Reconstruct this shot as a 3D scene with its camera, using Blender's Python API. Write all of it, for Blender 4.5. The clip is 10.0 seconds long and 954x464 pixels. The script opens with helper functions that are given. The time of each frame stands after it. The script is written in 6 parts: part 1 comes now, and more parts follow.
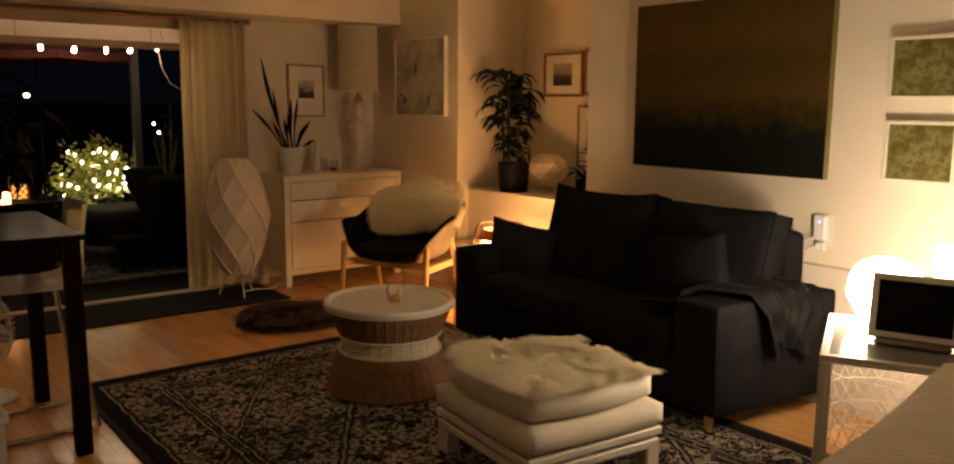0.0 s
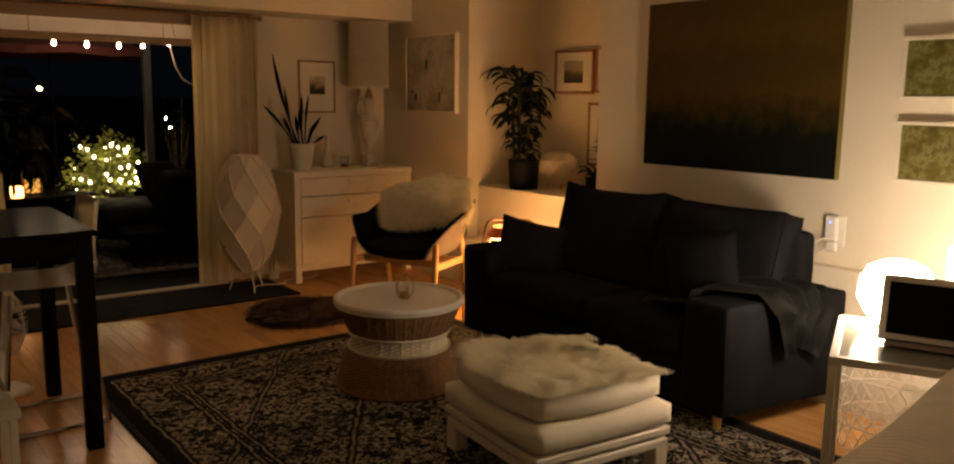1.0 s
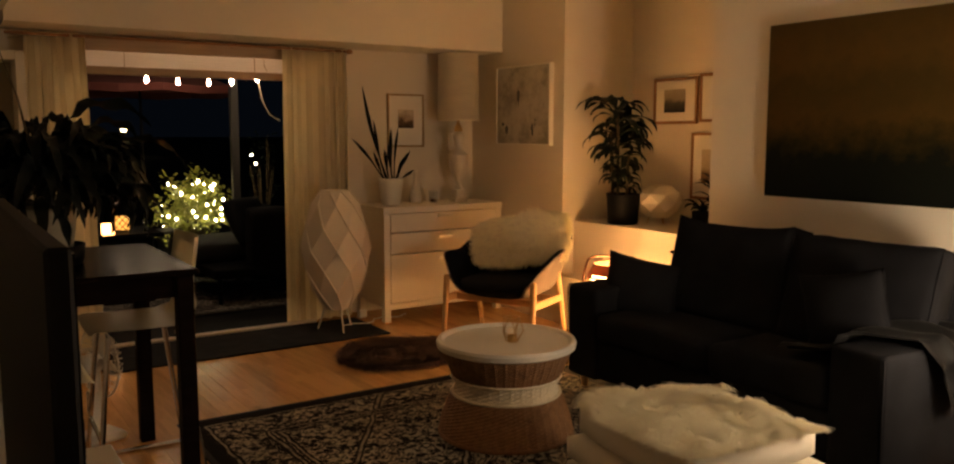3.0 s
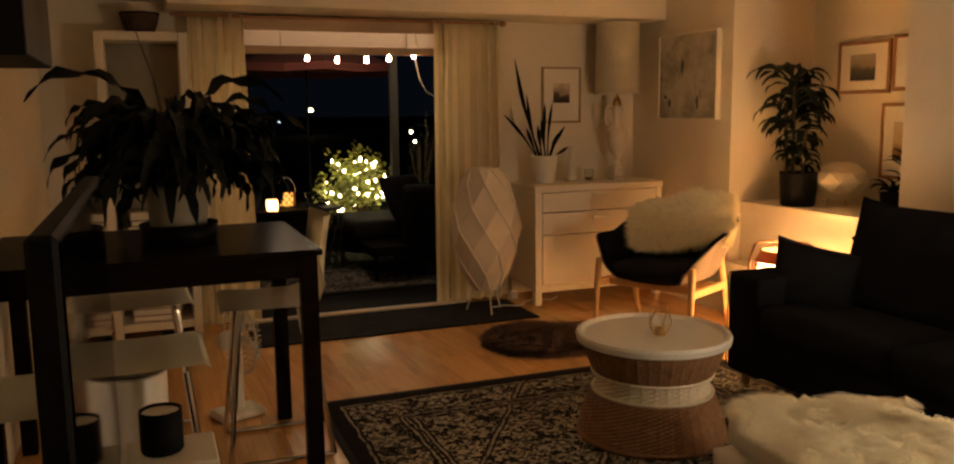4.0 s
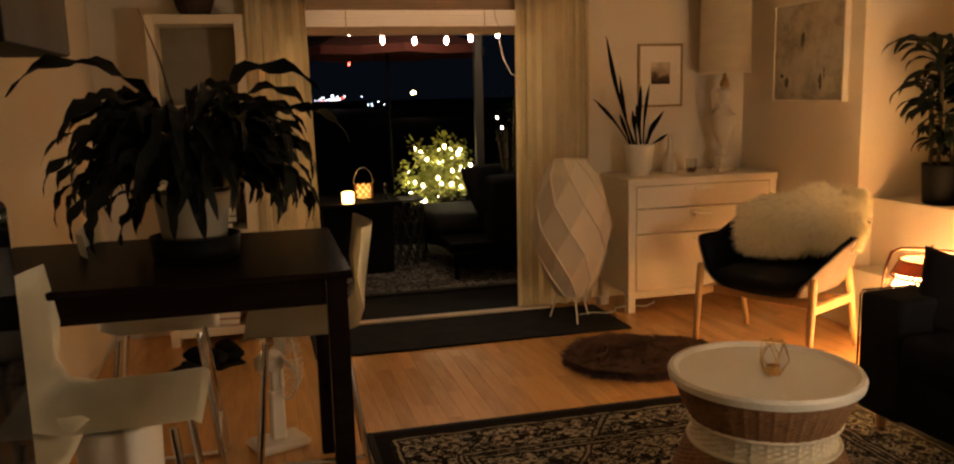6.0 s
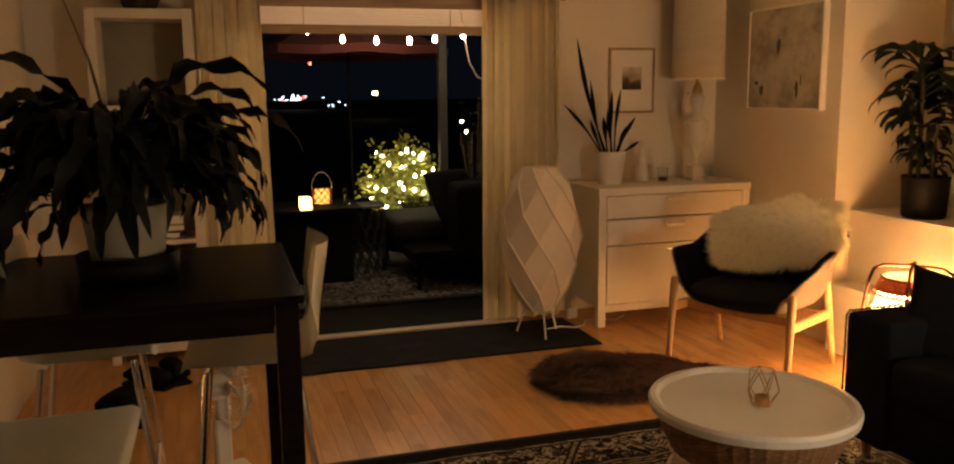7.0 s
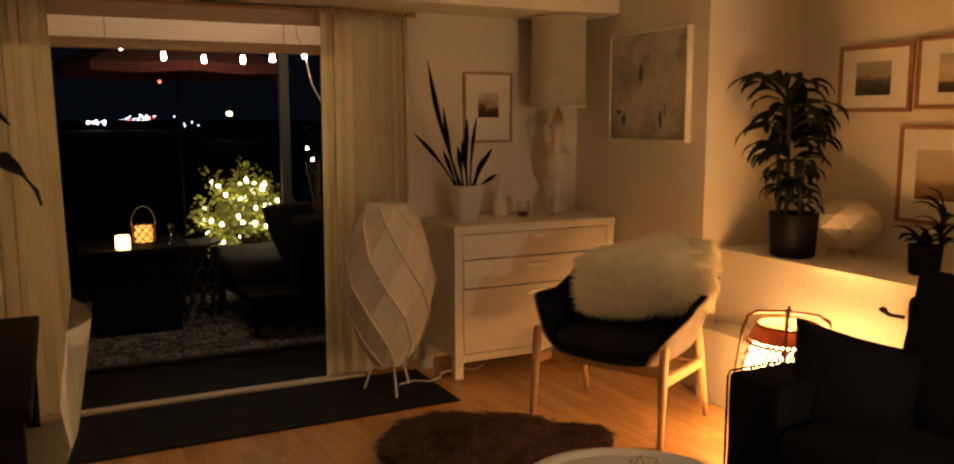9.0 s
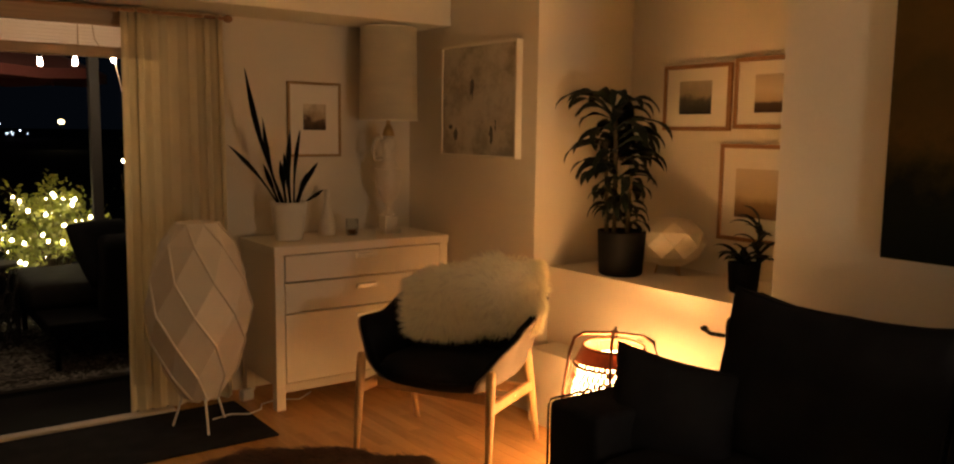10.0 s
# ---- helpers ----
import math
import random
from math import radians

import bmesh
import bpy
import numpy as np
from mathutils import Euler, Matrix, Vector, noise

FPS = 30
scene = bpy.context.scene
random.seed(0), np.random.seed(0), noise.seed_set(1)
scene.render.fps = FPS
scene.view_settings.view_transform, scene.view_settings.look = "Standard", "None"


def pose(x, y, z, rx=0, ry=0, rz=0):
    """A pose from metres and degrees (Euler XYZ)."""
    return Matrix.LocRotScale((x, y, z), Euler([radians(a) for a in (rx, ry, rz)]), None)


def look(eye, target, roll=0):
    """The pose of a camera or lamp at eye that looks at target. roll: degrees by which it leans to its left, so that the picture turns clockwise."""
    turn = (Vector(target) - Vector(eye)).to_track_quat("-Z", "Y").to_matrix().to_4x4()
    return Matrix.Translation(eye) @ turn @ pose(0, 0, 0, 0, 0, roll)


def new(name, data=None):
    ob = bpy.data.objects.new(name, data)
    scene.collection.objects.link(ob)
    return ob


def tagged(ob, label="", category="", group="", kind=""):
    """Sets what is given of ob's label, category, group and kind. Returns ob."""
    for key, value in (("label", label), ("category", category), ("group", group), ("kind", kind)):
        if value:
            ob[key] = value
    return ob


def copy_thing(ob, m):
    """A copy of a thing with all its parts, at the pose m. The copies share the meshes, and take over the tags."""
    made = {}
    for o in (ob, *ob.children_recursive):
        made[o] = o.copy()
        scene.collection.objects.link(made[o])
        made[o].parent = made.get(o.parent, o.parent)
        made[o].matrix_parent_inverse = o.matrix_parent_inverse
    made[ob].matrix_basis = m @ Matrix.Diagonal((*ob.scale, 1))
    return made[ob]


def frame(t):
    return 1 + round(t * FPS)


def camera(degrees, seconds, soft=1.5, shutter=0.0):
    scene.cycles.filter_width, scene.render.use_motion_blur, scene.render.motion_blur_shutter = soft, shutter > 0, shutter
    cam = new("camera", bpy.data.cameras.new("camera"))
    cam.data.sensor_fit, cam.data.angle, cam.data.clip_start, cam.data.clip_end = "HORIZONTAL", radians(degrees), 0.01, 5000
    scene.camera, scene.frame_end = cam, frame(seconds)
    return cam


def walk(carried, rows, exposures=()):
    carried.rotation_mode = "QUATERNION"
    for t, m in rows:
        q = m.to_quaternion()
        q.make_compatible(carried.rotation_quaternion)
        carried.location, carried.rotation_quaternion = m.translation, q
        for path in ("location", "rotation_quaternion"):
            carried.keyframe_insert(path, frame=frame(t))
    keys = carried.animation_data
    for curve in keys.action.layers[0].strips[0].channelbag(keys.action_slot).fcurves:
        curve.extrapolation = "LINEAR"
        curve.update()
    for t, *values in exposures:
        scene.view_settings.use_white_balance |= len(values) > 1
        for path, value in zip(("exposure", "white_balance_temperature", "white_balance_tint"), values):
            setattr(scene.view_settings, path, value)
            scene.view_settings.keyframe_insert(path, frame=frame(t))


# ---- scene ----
cam = camera(59.1, 10.0, soft=2.2)

PATH = [
    (0, (-3.845, -6.267, 1.406), (-2.613, -4.721, 1.102), 0.4),
    (0.5, (-3.832, -6.276, 1.408), (-2.619, -4.722, 1.068), 0.6),
    (1, (-3.846, -6.269, 1.419), (-2.633, -4.71, 1.104), 0.7),
    (1.5, (-3.879, -6.245, 1.427), (-2.663, -4.683, 1.146), 0.6),
    (2, (-3.889, -6.152, 1.412), (-2.682, -4.575, 1.178), 0.7),
    (3.3, (-3.811, -5.875, 1.38), (-2.828, -4.149, 1.144), -0.4),
    (3.5, (-3.737, -5.844, 1.379), (-2.853, -4.067, 1.136), -0.6),
    (4, (-3.598, -5.766, 1.366), (-2.873, -3.923, 1.085), -0.7),
    (4.5, (-3.509, -5.62, 1.365), (-2.778, -3.783, 1.063), -0.4),
    (5, (-3.443, -5.504, 1.363), (-2.723, -3.667, 1.038), -0.6),
    (5.5, (-3.342, -5.379, 1.39), (-2.796, -3.482, 1.065), -1.5),
    (5.7, (-3.305, -5.329, 1.39), (-2.83, -3.413, 1.069), -1.6),
    (7, (-3.226, -5.01, 1.403), (-2.648, -3.122, 1.084), -0.7),
    (7.5, (-3.141, -4.88, 1.406), (-2.604, -2.978, 1.099), -1.1),
    (8, (-3.05, -4.766, 1.405), (-2.569, -2.846, 1.116), -1.3),
    (8.5, (-3.004, -4.654, 1.41), (-2.367, -2.777, 1.137), -0.8),
    (9, (-2.957, -4.534, 1.435), (-2.076, -2.76, 1.164), -0.1),
    (9.5, (-2.82, -4.47, 1.423), (-1.847, -2.74, 1.172), 0.2),
    (10, (-2.714, -4.424, 1.436), (-1.542, -2.821, 1.199), 0.8),
]
exposure_rows = [(0.0, 0.18), (0.5, -0.06), (1.0, -0.08), (2.0, 0.04), (3.5, 0.36), (5.0, 0.66), (8.0, 0.74), (8.5, 0.76), (9.0, 0.40), (10.0, 0.18)]
walk(cam, [(t, look(eye, target, roll)) for t, eye, target, roll in PATH], exposure_rows)

# ---- night sky ----
world = bpy.data.worlds.new("night")
scene.world = world
world.use_nodes = True
world.node_tree.nodes["Background"].inputs[0].default_value = (0.012, 0.018, 0.03, 1)
world.node_tree.nodes["Background"].inputs[1].default_value = 0.09

LAMPW = (1.0, 0.755, 0.52)


# ---- materials ----
def mat(name, col, rough=0.6, metal=0.0, var=0.12, scale=6.0, bump=0.15, bscale=60.0, sheen=0.0, spec=0.5, rnd=0.0, stretch=(1, 1, 1), trans=0.0, dist=0.002, transl=0.0, isle=0.0):
    m = bpy.data.materials.new(name)
    m.use_nodes = True
    nt = m.node_tree
    N, L = nt.nodes, nt.links
    b = N["Principled BSDF"]
    b.inputs["Roughness"].default_value = rough
    b.inputs["Metallic"].default_value = metal
    b.inputs["Specular IOR Level"].default_value = spec
    b.inputs["Sheen Weight"].default_value = sheen
    b.inputs["Transmission Weight"].default_value = trans
    tc = N.new("ShaderNodeTexCoord")
    mp = N.new("ShaderNodeMapping")
    mp.inputs["Scale"].default_value = stretch
    L.new(tc.outputs["Object"], mp.inputs[0])
    n1 = N.new("ShaderNodeTexNoise")
    n1.inputs["Scale"].default_value = scale
    n1.inputs["Detail"].default_value = 5
    L.new(mp.outputs[0], n1.inputs["Vector"])
    n2 = N.new("ShaderNodeTexNoise")
    n2.inputs["Scale"].default_value = bscale
    n2.inputs["Detail"].default_value = 4
    L.new(mp.outputs[0], n2.inputs["Vector"])
    ad = N.new("ShaderNodeMath")
    ad.operation = "MULTIPLY_ADD"
    ad.inputs[1].default_value = 0.35
    L.new(n2.outputs[0], ad.inputs[0])
    L.new(n1.outputs[0], ad.inputs[2])
    src = ad.outputs[0]
    if rnd:
        oi = N.new("ShaderNodeObjectInfo")
        a2 = N.new("ShaderNodeMath")
        a2.operation = "MULTIPLY_ADD"
        a2.inputs[1].default_value = rnd
        L.new(oi.outputs["Random"], a2.inputs[0])
        L.new(src, a2.inputs[2])
        src = a2.outputs[0]
    if isle:
        ge = N.new("ShaderNodeNewGeometry")
        a3 = N.new("ShaderNodeMath")
        a3.operation = "MULTIPLY_ADD"
        a3.inputs[1].default_value = isle
        L.new(ge.outputs["Random Per Island"], a3.inputs[0])
        L.new(src, a3.inputs[2])
        src = a3.outputs[0]
    cr = N.new("ShaderNodeValToRGB")
    lo = [max(0, c * (1 - var)) for c in col]
    hi = [min(1, c * (1 + var)) for c in col]
    cr.color_ramp.elements[0].position, cr.color_ramp.elements[0].color = 0.4, (*lo, 1)
    cr.color_ramp.elements[1].position, cr.color_ramp.elements[1].color = 0.95 + rnd * 0.5, (*hi, 1)
    L.new(src, cr.inputs[0])
    L.new(cr.outputs[0], b.inputs["Base Color"])
    if bump:
        bp = N.new("ShaderNodeBump")
        bp.inputs["Strength"].default_value = bump
        bp.inputs["Distance"].default_value = dist
        L.new(n2.outputs[0], bp.inputs["Height"])
        L.new(bp.outputs[0], b.inputs["Normal"])
    if transl:
        tr = N.new("ShaderNodeBsdfTranslucent")
        L.new(cr.outputs[0], tr.inputs[0])
        mx = N.new("ShaderNodeMixShader")
        mx.inputs[0].default_value = transl
        L.new(b.outputs[0], mx.inputs[1])
        L.new(tr.outputs[0], mx.inputs[2])
        L.new(mx.outputs[0], N["Material Output"].inputs["Surface"])
    return m


def glow(name, col, strength):
    m = bpy.data.materials.new(name)
    m.use_nodes = True
    b = m.node_tree.nodes["Principled BSDF"]
    b.inputs["Base Color"].default_value = (0.8, 0.78, 0.74, 1)
    b.inputs["Emission Color"].default_value = (*col, 1)
    b.inputs["Emission Strength"].default_value = strength
    return m


M_WALL = mat("painted_wall", (0.76, 0.685, 0.56), 0.75, var=0.05, scale=1.3, bump=0.25, bscale=90)
M_CEIL = mat("ceiling_paint", (0.86, 0.81, 0.72), 0.8, var=0.05, scale=1.0, bump=0.2, bscale=70)
M_WHITE = mat("white_lacquer", (0.76, 0.70, 0.58), 0.38, var=0.05, scale=3, bump=0.05, bscale=40)
M_CABINET = mat("cabinet_lacquer", (0.86, 0.79, 0.66), 0.42, var=0.04, scale=3, bump=0.06, bscale=40)
M_GREYMAT = mat("entrance_mat_pile", (0.026, 0.026, 0.030), 0.95, spec=0.1, var=0.3, scale=9, bump=0.8, bscale=300, dist=0.0004)
M_DARKTHRESH = mat("dark_threshold", (0.005, 0.004, 0.004), 0.7, spec=0.1, var=0.2)
M_CURTAIN = mat("linen_curtain", (0.93, 0.82, 0.58), 0.9, var=0.06, scale=4, bump=0.4, bscale=400, dist=0.0004)
M_SOFA = mat("dark_sofa_fabric", (0.0125, 0.0128, 0.0150), 0.9, var=0.3, scale=7, bump=0.6, bscale=500, sheen=0.0, spec=0.06, dist=0.0004)
M_BLACKWOOD = mat("black_brown_wood", (0.011, 0.007, 0.006), 0.25, spec=0.006, var=0.35, scale=5, bump=0.03, bscale=30, stretch=(1, 8, 8))
M_BIRCH = mat("birch_wood", (0.58, 0.36, 0.17), 0.45, var=0.15, scale=8, bump=0.1, bscale=40, stretch=(6, 6, 1))
M_CHROME = mat("chrome", (0.7, 0.68, 0.66), 0.16, 1.0, var=0.03, bump=0)
M_WICKER = mat("brown_wicker", (0.215, 0.108, 0.045), 0.65, var=0.4, scale=40, bump=0.6, bscale=120, rnd=0.25)
M_WICKERW = mat("white_wicker", (0.74, 0.65, 0.48), 0.6, var=0.12, scale=30, bump=0.5, bscale=120)
M_WTOP = mat("white_tray_top", (0.72, 0.69, 0.62), 0.35, var=0.04, scale=5, bump=0.04)
M_CUSHION = mat("white_seat_pad", (0.86, 0.79, 0.65), 0.85, var=0.06, scale=6, bump=0.4, bscale=250, dist=0.0004)
M_FUR = mat("white_fur", (0.97, 0.85, 0.70), 0.9, transl=0.4, spec=0.15, isle=0.7, var=0.13, scale=25, bump=0.0)
# white fur again, dimmed in colour for the shade inside the armchair
M_FURSHADED = mat("shaded_white_fur", (0.88, 0.79, 0.60), 0.9, transl=0.2, spec=0.15, isle=0.7, var=0.2, scale=25, bump=0.0)
M_DFUR = mat("brown_fur", (0.085, 0.050, 0.038), 0.8, spec=0.2, isle=0.45, var=0.85, scale=13, bump=0.0)
M_BLACK = mat("black_ceramic", (0.004, 0.004, 0.005), 0.6, spec=0.12, var=0.2, bump=0.1)
M_LEAF = mat("dark_green_leaf", (0.008, 0.014, 0.008), 0.5, spec=0.2, var=0.4, scale=14, bump=0.2, bscale=50, rnd=0.3)
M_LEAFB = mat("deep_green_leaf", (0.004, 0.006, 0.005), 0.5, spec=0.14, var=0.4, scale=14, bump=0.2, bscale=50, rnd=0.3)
M_STEM = mat("plant_stem", (0.09, 0.07, 0.035), 0.7, var=0.3)
M_SOIL = mat("soil", (0.03, 0.02, 0.014), 0.95, var=0.4, scale=40, bump=0.8)
M_POTW = mat("glazed_white_pot", (0.74, 0.70, 0.62), 0.35, var=0.04, bump=0.05)
M_PAPER = mat("paper_shade", (0.84, 0.75, 0.60), 0.8, var=0.05, scale=5, bump=0.2, bscale=150, transl=0.1)
M_PORC = mat("cream_ceramic", (0.70, 0.63, 0.52), 0.35, var=0.08, scale=12, bump=0.15, bscale=40)
M_SHADE = mat("linen_lamp_shade", (0.94, 0.86, 0.68), 0.85, var=0.06, scale=5, bump=0.4, bscale=350, stretch=(1, 1, 4), dist=0.0004)
M_GOLDFRAME = mat("thin_brass_frame", (0.42, 0.28, 0.13), 0.4, 0.55, var=0.15, bump=0.05)
M_WOODFRAME = mat("warm_wood_frame", (0.34, 0.17, 0.07), 0.5, var=0.2, scale=10, bump=0.15)
M_MAT = mat("picture_mount", (0.80, 0.75, 0.66), 0.85, var=0.03, bump=0.1)
M_BRASS = mat("brass", (0.62, 0.42, 0.18), 0.3, 1.0, var=0.1, bump=0)
M_TV = mat("black_screen", (0.003, 0.003, 0.004), 0.05, var=0.1, bump=0, spec=0.05)
M_PLASTIC = mat("white_plastic", (0.75, 0.73, 0.68), 0.35, var=0.03, bump=0)
M_ALU = mat("brushed_handle", (0.90, 0.87, 0.81), 0.32, 1.0, var=0.04, bump=0)
M_BLIND = mat("wood_blind_slat", (0.96, 0.89, 0.82), 0.5, var=0.05, scale=4, bump=0.0, stretch=(1, 20, 20), transl=0.85)
M_BLINDRAIL = mat("blind_rail_wood", (0.50, 0.36, 0.24), 0.55, var=0.12, scale=4, bump=0.1, stretch=(1, 20, 20))
M_FRAMEW = mat("door_frame_vinyl", (0.70, 0.62, 0.52), 0.5, var=0.05, bump=0.05)
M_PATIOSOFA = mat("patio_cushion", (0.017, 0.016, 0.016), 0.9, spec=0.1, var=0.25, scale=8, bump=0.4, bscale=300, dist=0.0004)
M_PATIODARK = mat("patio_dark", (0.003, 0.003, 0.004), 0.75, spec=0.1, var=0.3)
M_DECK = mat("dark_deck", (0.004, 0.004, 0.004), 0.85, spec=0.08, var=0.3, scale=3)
M_UMB = mat("red_umbrella_cloth", (0.05, 0.007, 0.0045), 0.9, var=0.15, scale=4, bump=0.3, bscale=200, dist=0.0004)
M_POST = mat("patio_post_paint", (0.028, 0.027, 0.026), 0.6, var=0.15)
M_OUTLEAF = mat("bush_leaf", (0.24, 0.26, 0.045), 0.55, var=0.4, scale=20, bump=0.2, bscale=60)
M_TWIG = mat("bush_twig", (0.13, 0.095, 0.045), 0.8, var=0.3)
M_THROW = mat("dark_velvet_throw", (0.010, 0.0098, 0.0098), 0.6, spec=0.2, var=0.5, scale=10, bump=0.6, bscale=60, sheen=0.08, dist=0.0004)
M_FELT = mat("taupe_felt", (0.20, 0.155, 0.125), 0.9, var=0.1, scale=10, bump=0.4, bscale=400, dist=0.0004)
M_NAVY = mat("dark_chair_fabric", (0.006, 0.007, 0.010), 0.9, var=0.3, scale=9, bump=0.5, bscale=500, spec=0.1, dist=0.0004)
M_SEATPAD = mat("dark_seat_fabric", (0.013, 0.014, 0.019), 0.9, var=0.3, scale=9, bump=0.5, bscale=500, spec=0.15, dist=0.0004)
M_SEATW = mat("white_seat_shell", (0.66, 0.64, 0.52), 0.4, var=0.05, scale=4, bump=0.05)
M_BASKET = mat("bamboo_strip", (0.20, 0.065, 0.022), 0.5, var=0.3, scale=20, bump=0.2)
M_KNIT = mat("white_ribbed_cover", (0.78, 0.70, 0.56), 0.9, var=0.08, scale=9, bump=0.6, bscale=220, dist=0.0004)
M_GREENBLK = mat("dark_picture_edge", (0.16, 0.13, 0.03), 0.6, var=0.2)


def glass(name, col=(0.9, 0.92, 0.9)):
    m = bpy.data.materials.new(name)
    m.use_nodes = True
    b = m.node_tree.nodes["Principled BSDF"]
    b.inputs["Base Color"].default_value = (*col, 1)
    b.inputs["Roughness"].default_value = 0.02
    b.inputs["Transmission Weight"].default_value = 1.0
    b.inputs["IOR"].default_value = 1.3
    return m


M_GLASS = glass("clear_glass")


def art(name, stops, scale=2.0, axis="Z", noise_amt=0.5, rough=0.75, detail=8):
    """Painted surface: colours run up the panel, broken by brushy noise."""
    m = bpy.data.materials.new(name)
    m.use_nodes = True
    nt = m.node_tree
    N, L = nt.nodes, nt.links
    b = N["Principled BSDF"]
    b.inputs["Roughness"].default_value = rough
    b.inputs["Specular IOR Level"].default_value = 0.05
    tc = N.new("ShaderNodeTexCoord")
    sp = N.new("ShaderNodeSeparateXYZ")
    L.new(tc.outputs["Generated"], sp.inputs[0])
    nz = N.new("ShaderNodeTexNoise")
    nz.inputs["Scale"].default_value = scale
    nz.inputs["Detail"].default_value = detail
    nz.inputs["Roughness"].default_value = 0.65
    L.new(tc.outputs["Object"], nz.inputs["Vector"])
    s1 = N.new("ShaderNodeMath")
    s1.operation = "MULTIPLY_ADD"
    s1.inputs[1].default_value = noise_amt
    L.new(nz.outputs[0], s1.inputs[0])
    if axis:
        L.new(sp.outputs[axis], s1.inputs[2])
    s2 = N.new("ShaderNodeMath")
    s2.operation = "SUBTRACT"
    s2.inputs[1].default_value = noise_amt * 0.5
    L.new(s1.outputs[0], s2.inputs[0])
    s1.inputs[2].default_value = 0.5
    cr = N.new("ShaderNodeValToRGB")
    el = cr.color_ramp.elements
    while len(el) < len(stops):
        el.new(0.5)
    for e, (p, c) in zip(el, stops):
        e.position, e.color = p, (*c, 1)
    L.new(s2.outputs[0], cr.inputs[0])
    L.new(cr.outputs[0], b.inputs["Base Color"])
    bp = N.new("ShaderNodeBump")
    bp.inputs["Strength"].default_value = 0.25
    bp.inputs["Distance"].default_value = 0.002
    L.new(nz.outputs[0], bp.inputs["Height"])
    L.new(bp.outputs[0], b.inputs["Normal"])
    return m


# ---- mesh helpers ----
def part(name, bm, material, parent=None, label="", smooth=False):
    me = bpy.data.meshes.new(name)
    bmesh.ops.recalc_face_normals(bm, faces=bm.faces[:])
    bm.to_mesh(me)
    bm.free()
    me.materials.append(material)
    if smooth:
        for p in me.polygons:
            p.use_smooth = True
    ob = new(name, me)
    if parent:
        ob.parent = parent
    if label:
        ob["label"] = label
    return ob


def thing(name, m, label, category, group=""):
    ob = new(name)
    ob.empty_display_size = 0.1
    ob.matrix_world = m
    return tagged(ob, label, category, group)


def solid(name, bm, material, label, category, group="", kind="", smooth=False):
    return tagged(part(name, bm, material, None, "", smooth), label, category, group, kind)


def box(x0, x1, y0, y1, z0, z1, bev=0.0, bm=None, m=None, seg=1):
    tmp = bmesh.new()
    bmesh.ops.create_cube(tmp, size=1)
    for v in tmp.verts:
        v.co = Vector((x0 + (v.co.x + 0.5) * (x1 - x0), y0 + (v.co.y + 0.5) * (y1 - y0), z0 + (v.co.z + 0.5) * (z1 - z0)))
    if bev:
        bmesh.ops.bevel(tmp, geom=tmp.edges[:], offset=bev, segments=seg, profile=0.5, affect="EDGES")
    return merge(tmp, bm, m)


def merge(tmp, bm=None, m=None):
    if m is not None:
        bmesh.ops.transform(tmp, matrix=m, verts=tmp.verts[:])
    if bm is None:
        return tmp
    me = bpy.data.meshes.new("tmp")
    tmp.to_mesh(me)
    tmp.free()
    bm.from_mesh(me)
    bpy.data.meshes.remove(me)
    return bm


def lathe(profile, n=32, bm=None, m=None, cap=True):
    """Turned form: profile rows of (radius, height)."""
    tmp = bmesh.new()
    rings = []
    for r, z in profile:
        rings.append([tmp.verts.new((r * math.cos(2 * math.pi * i / n), r * math.sin(2 * math.pi * i / n), z)) for i in range(n)])
    for a, b in zip(rings, rings[1:]):
        for i in range(n):
            tmp.faces.new((a[i], a[(i + 1) % n], b[(i + 1) % n], b[i]))
    if cap:
        tmp.faces.new(rings[0][::-1])
        tmp.faces.new(rings[-1])
    return merge(tmp, bm, m)


def tube(pts, r, n=8, bm=None, r2=None, closed=False):
    """Round bar along points, tapering from r to r2."""
    tmp = bmesh.new()
    pts = [Vector(p) for p in pts]
    k = len(pts)
    rings = []
    for i, p in enumerate(pts):
        if closed:
            d = pts[(i + 1) % k] - pts[i - 1]
        else:
            d = pts[min(i + 1, k - 1)] - pts[max(i - 1, 0)]
        d.normalize()
        u = d.orthogonal() if abs(d.z) < 0.9 else d.cross(Vector((0, 1, 0)))
        if abs(d.z) < 0.9:
            u = d.cross(Vector((0, 0, 1)))
        u.normalize()
        w = d.cross(u)
        rr = r if r2 is None else r + (r2 - r) * i / max(1, k - 1)
        rings.append([tmp.verts.new(p + rr * (math.cos(2 * math.pi * j / n) * u + math.sin(2 * math.pi * j / n) * w)) for j in range(n)])
    pairs = list(zip(rings, rings[1:])) + ([(rings[-1], rings[0])] if closed else [])
    for a, b in pairs:
        for j in range(n):
            tmp.faces.new((a[j], a[(j + 1) % n], b[(j + 1) % n], b[j]))
    if not closed:
        tmp.faces.new(rings[0][::-1])
        tmp.faces.new(rings[-1])
    return merge(tmp, bm)


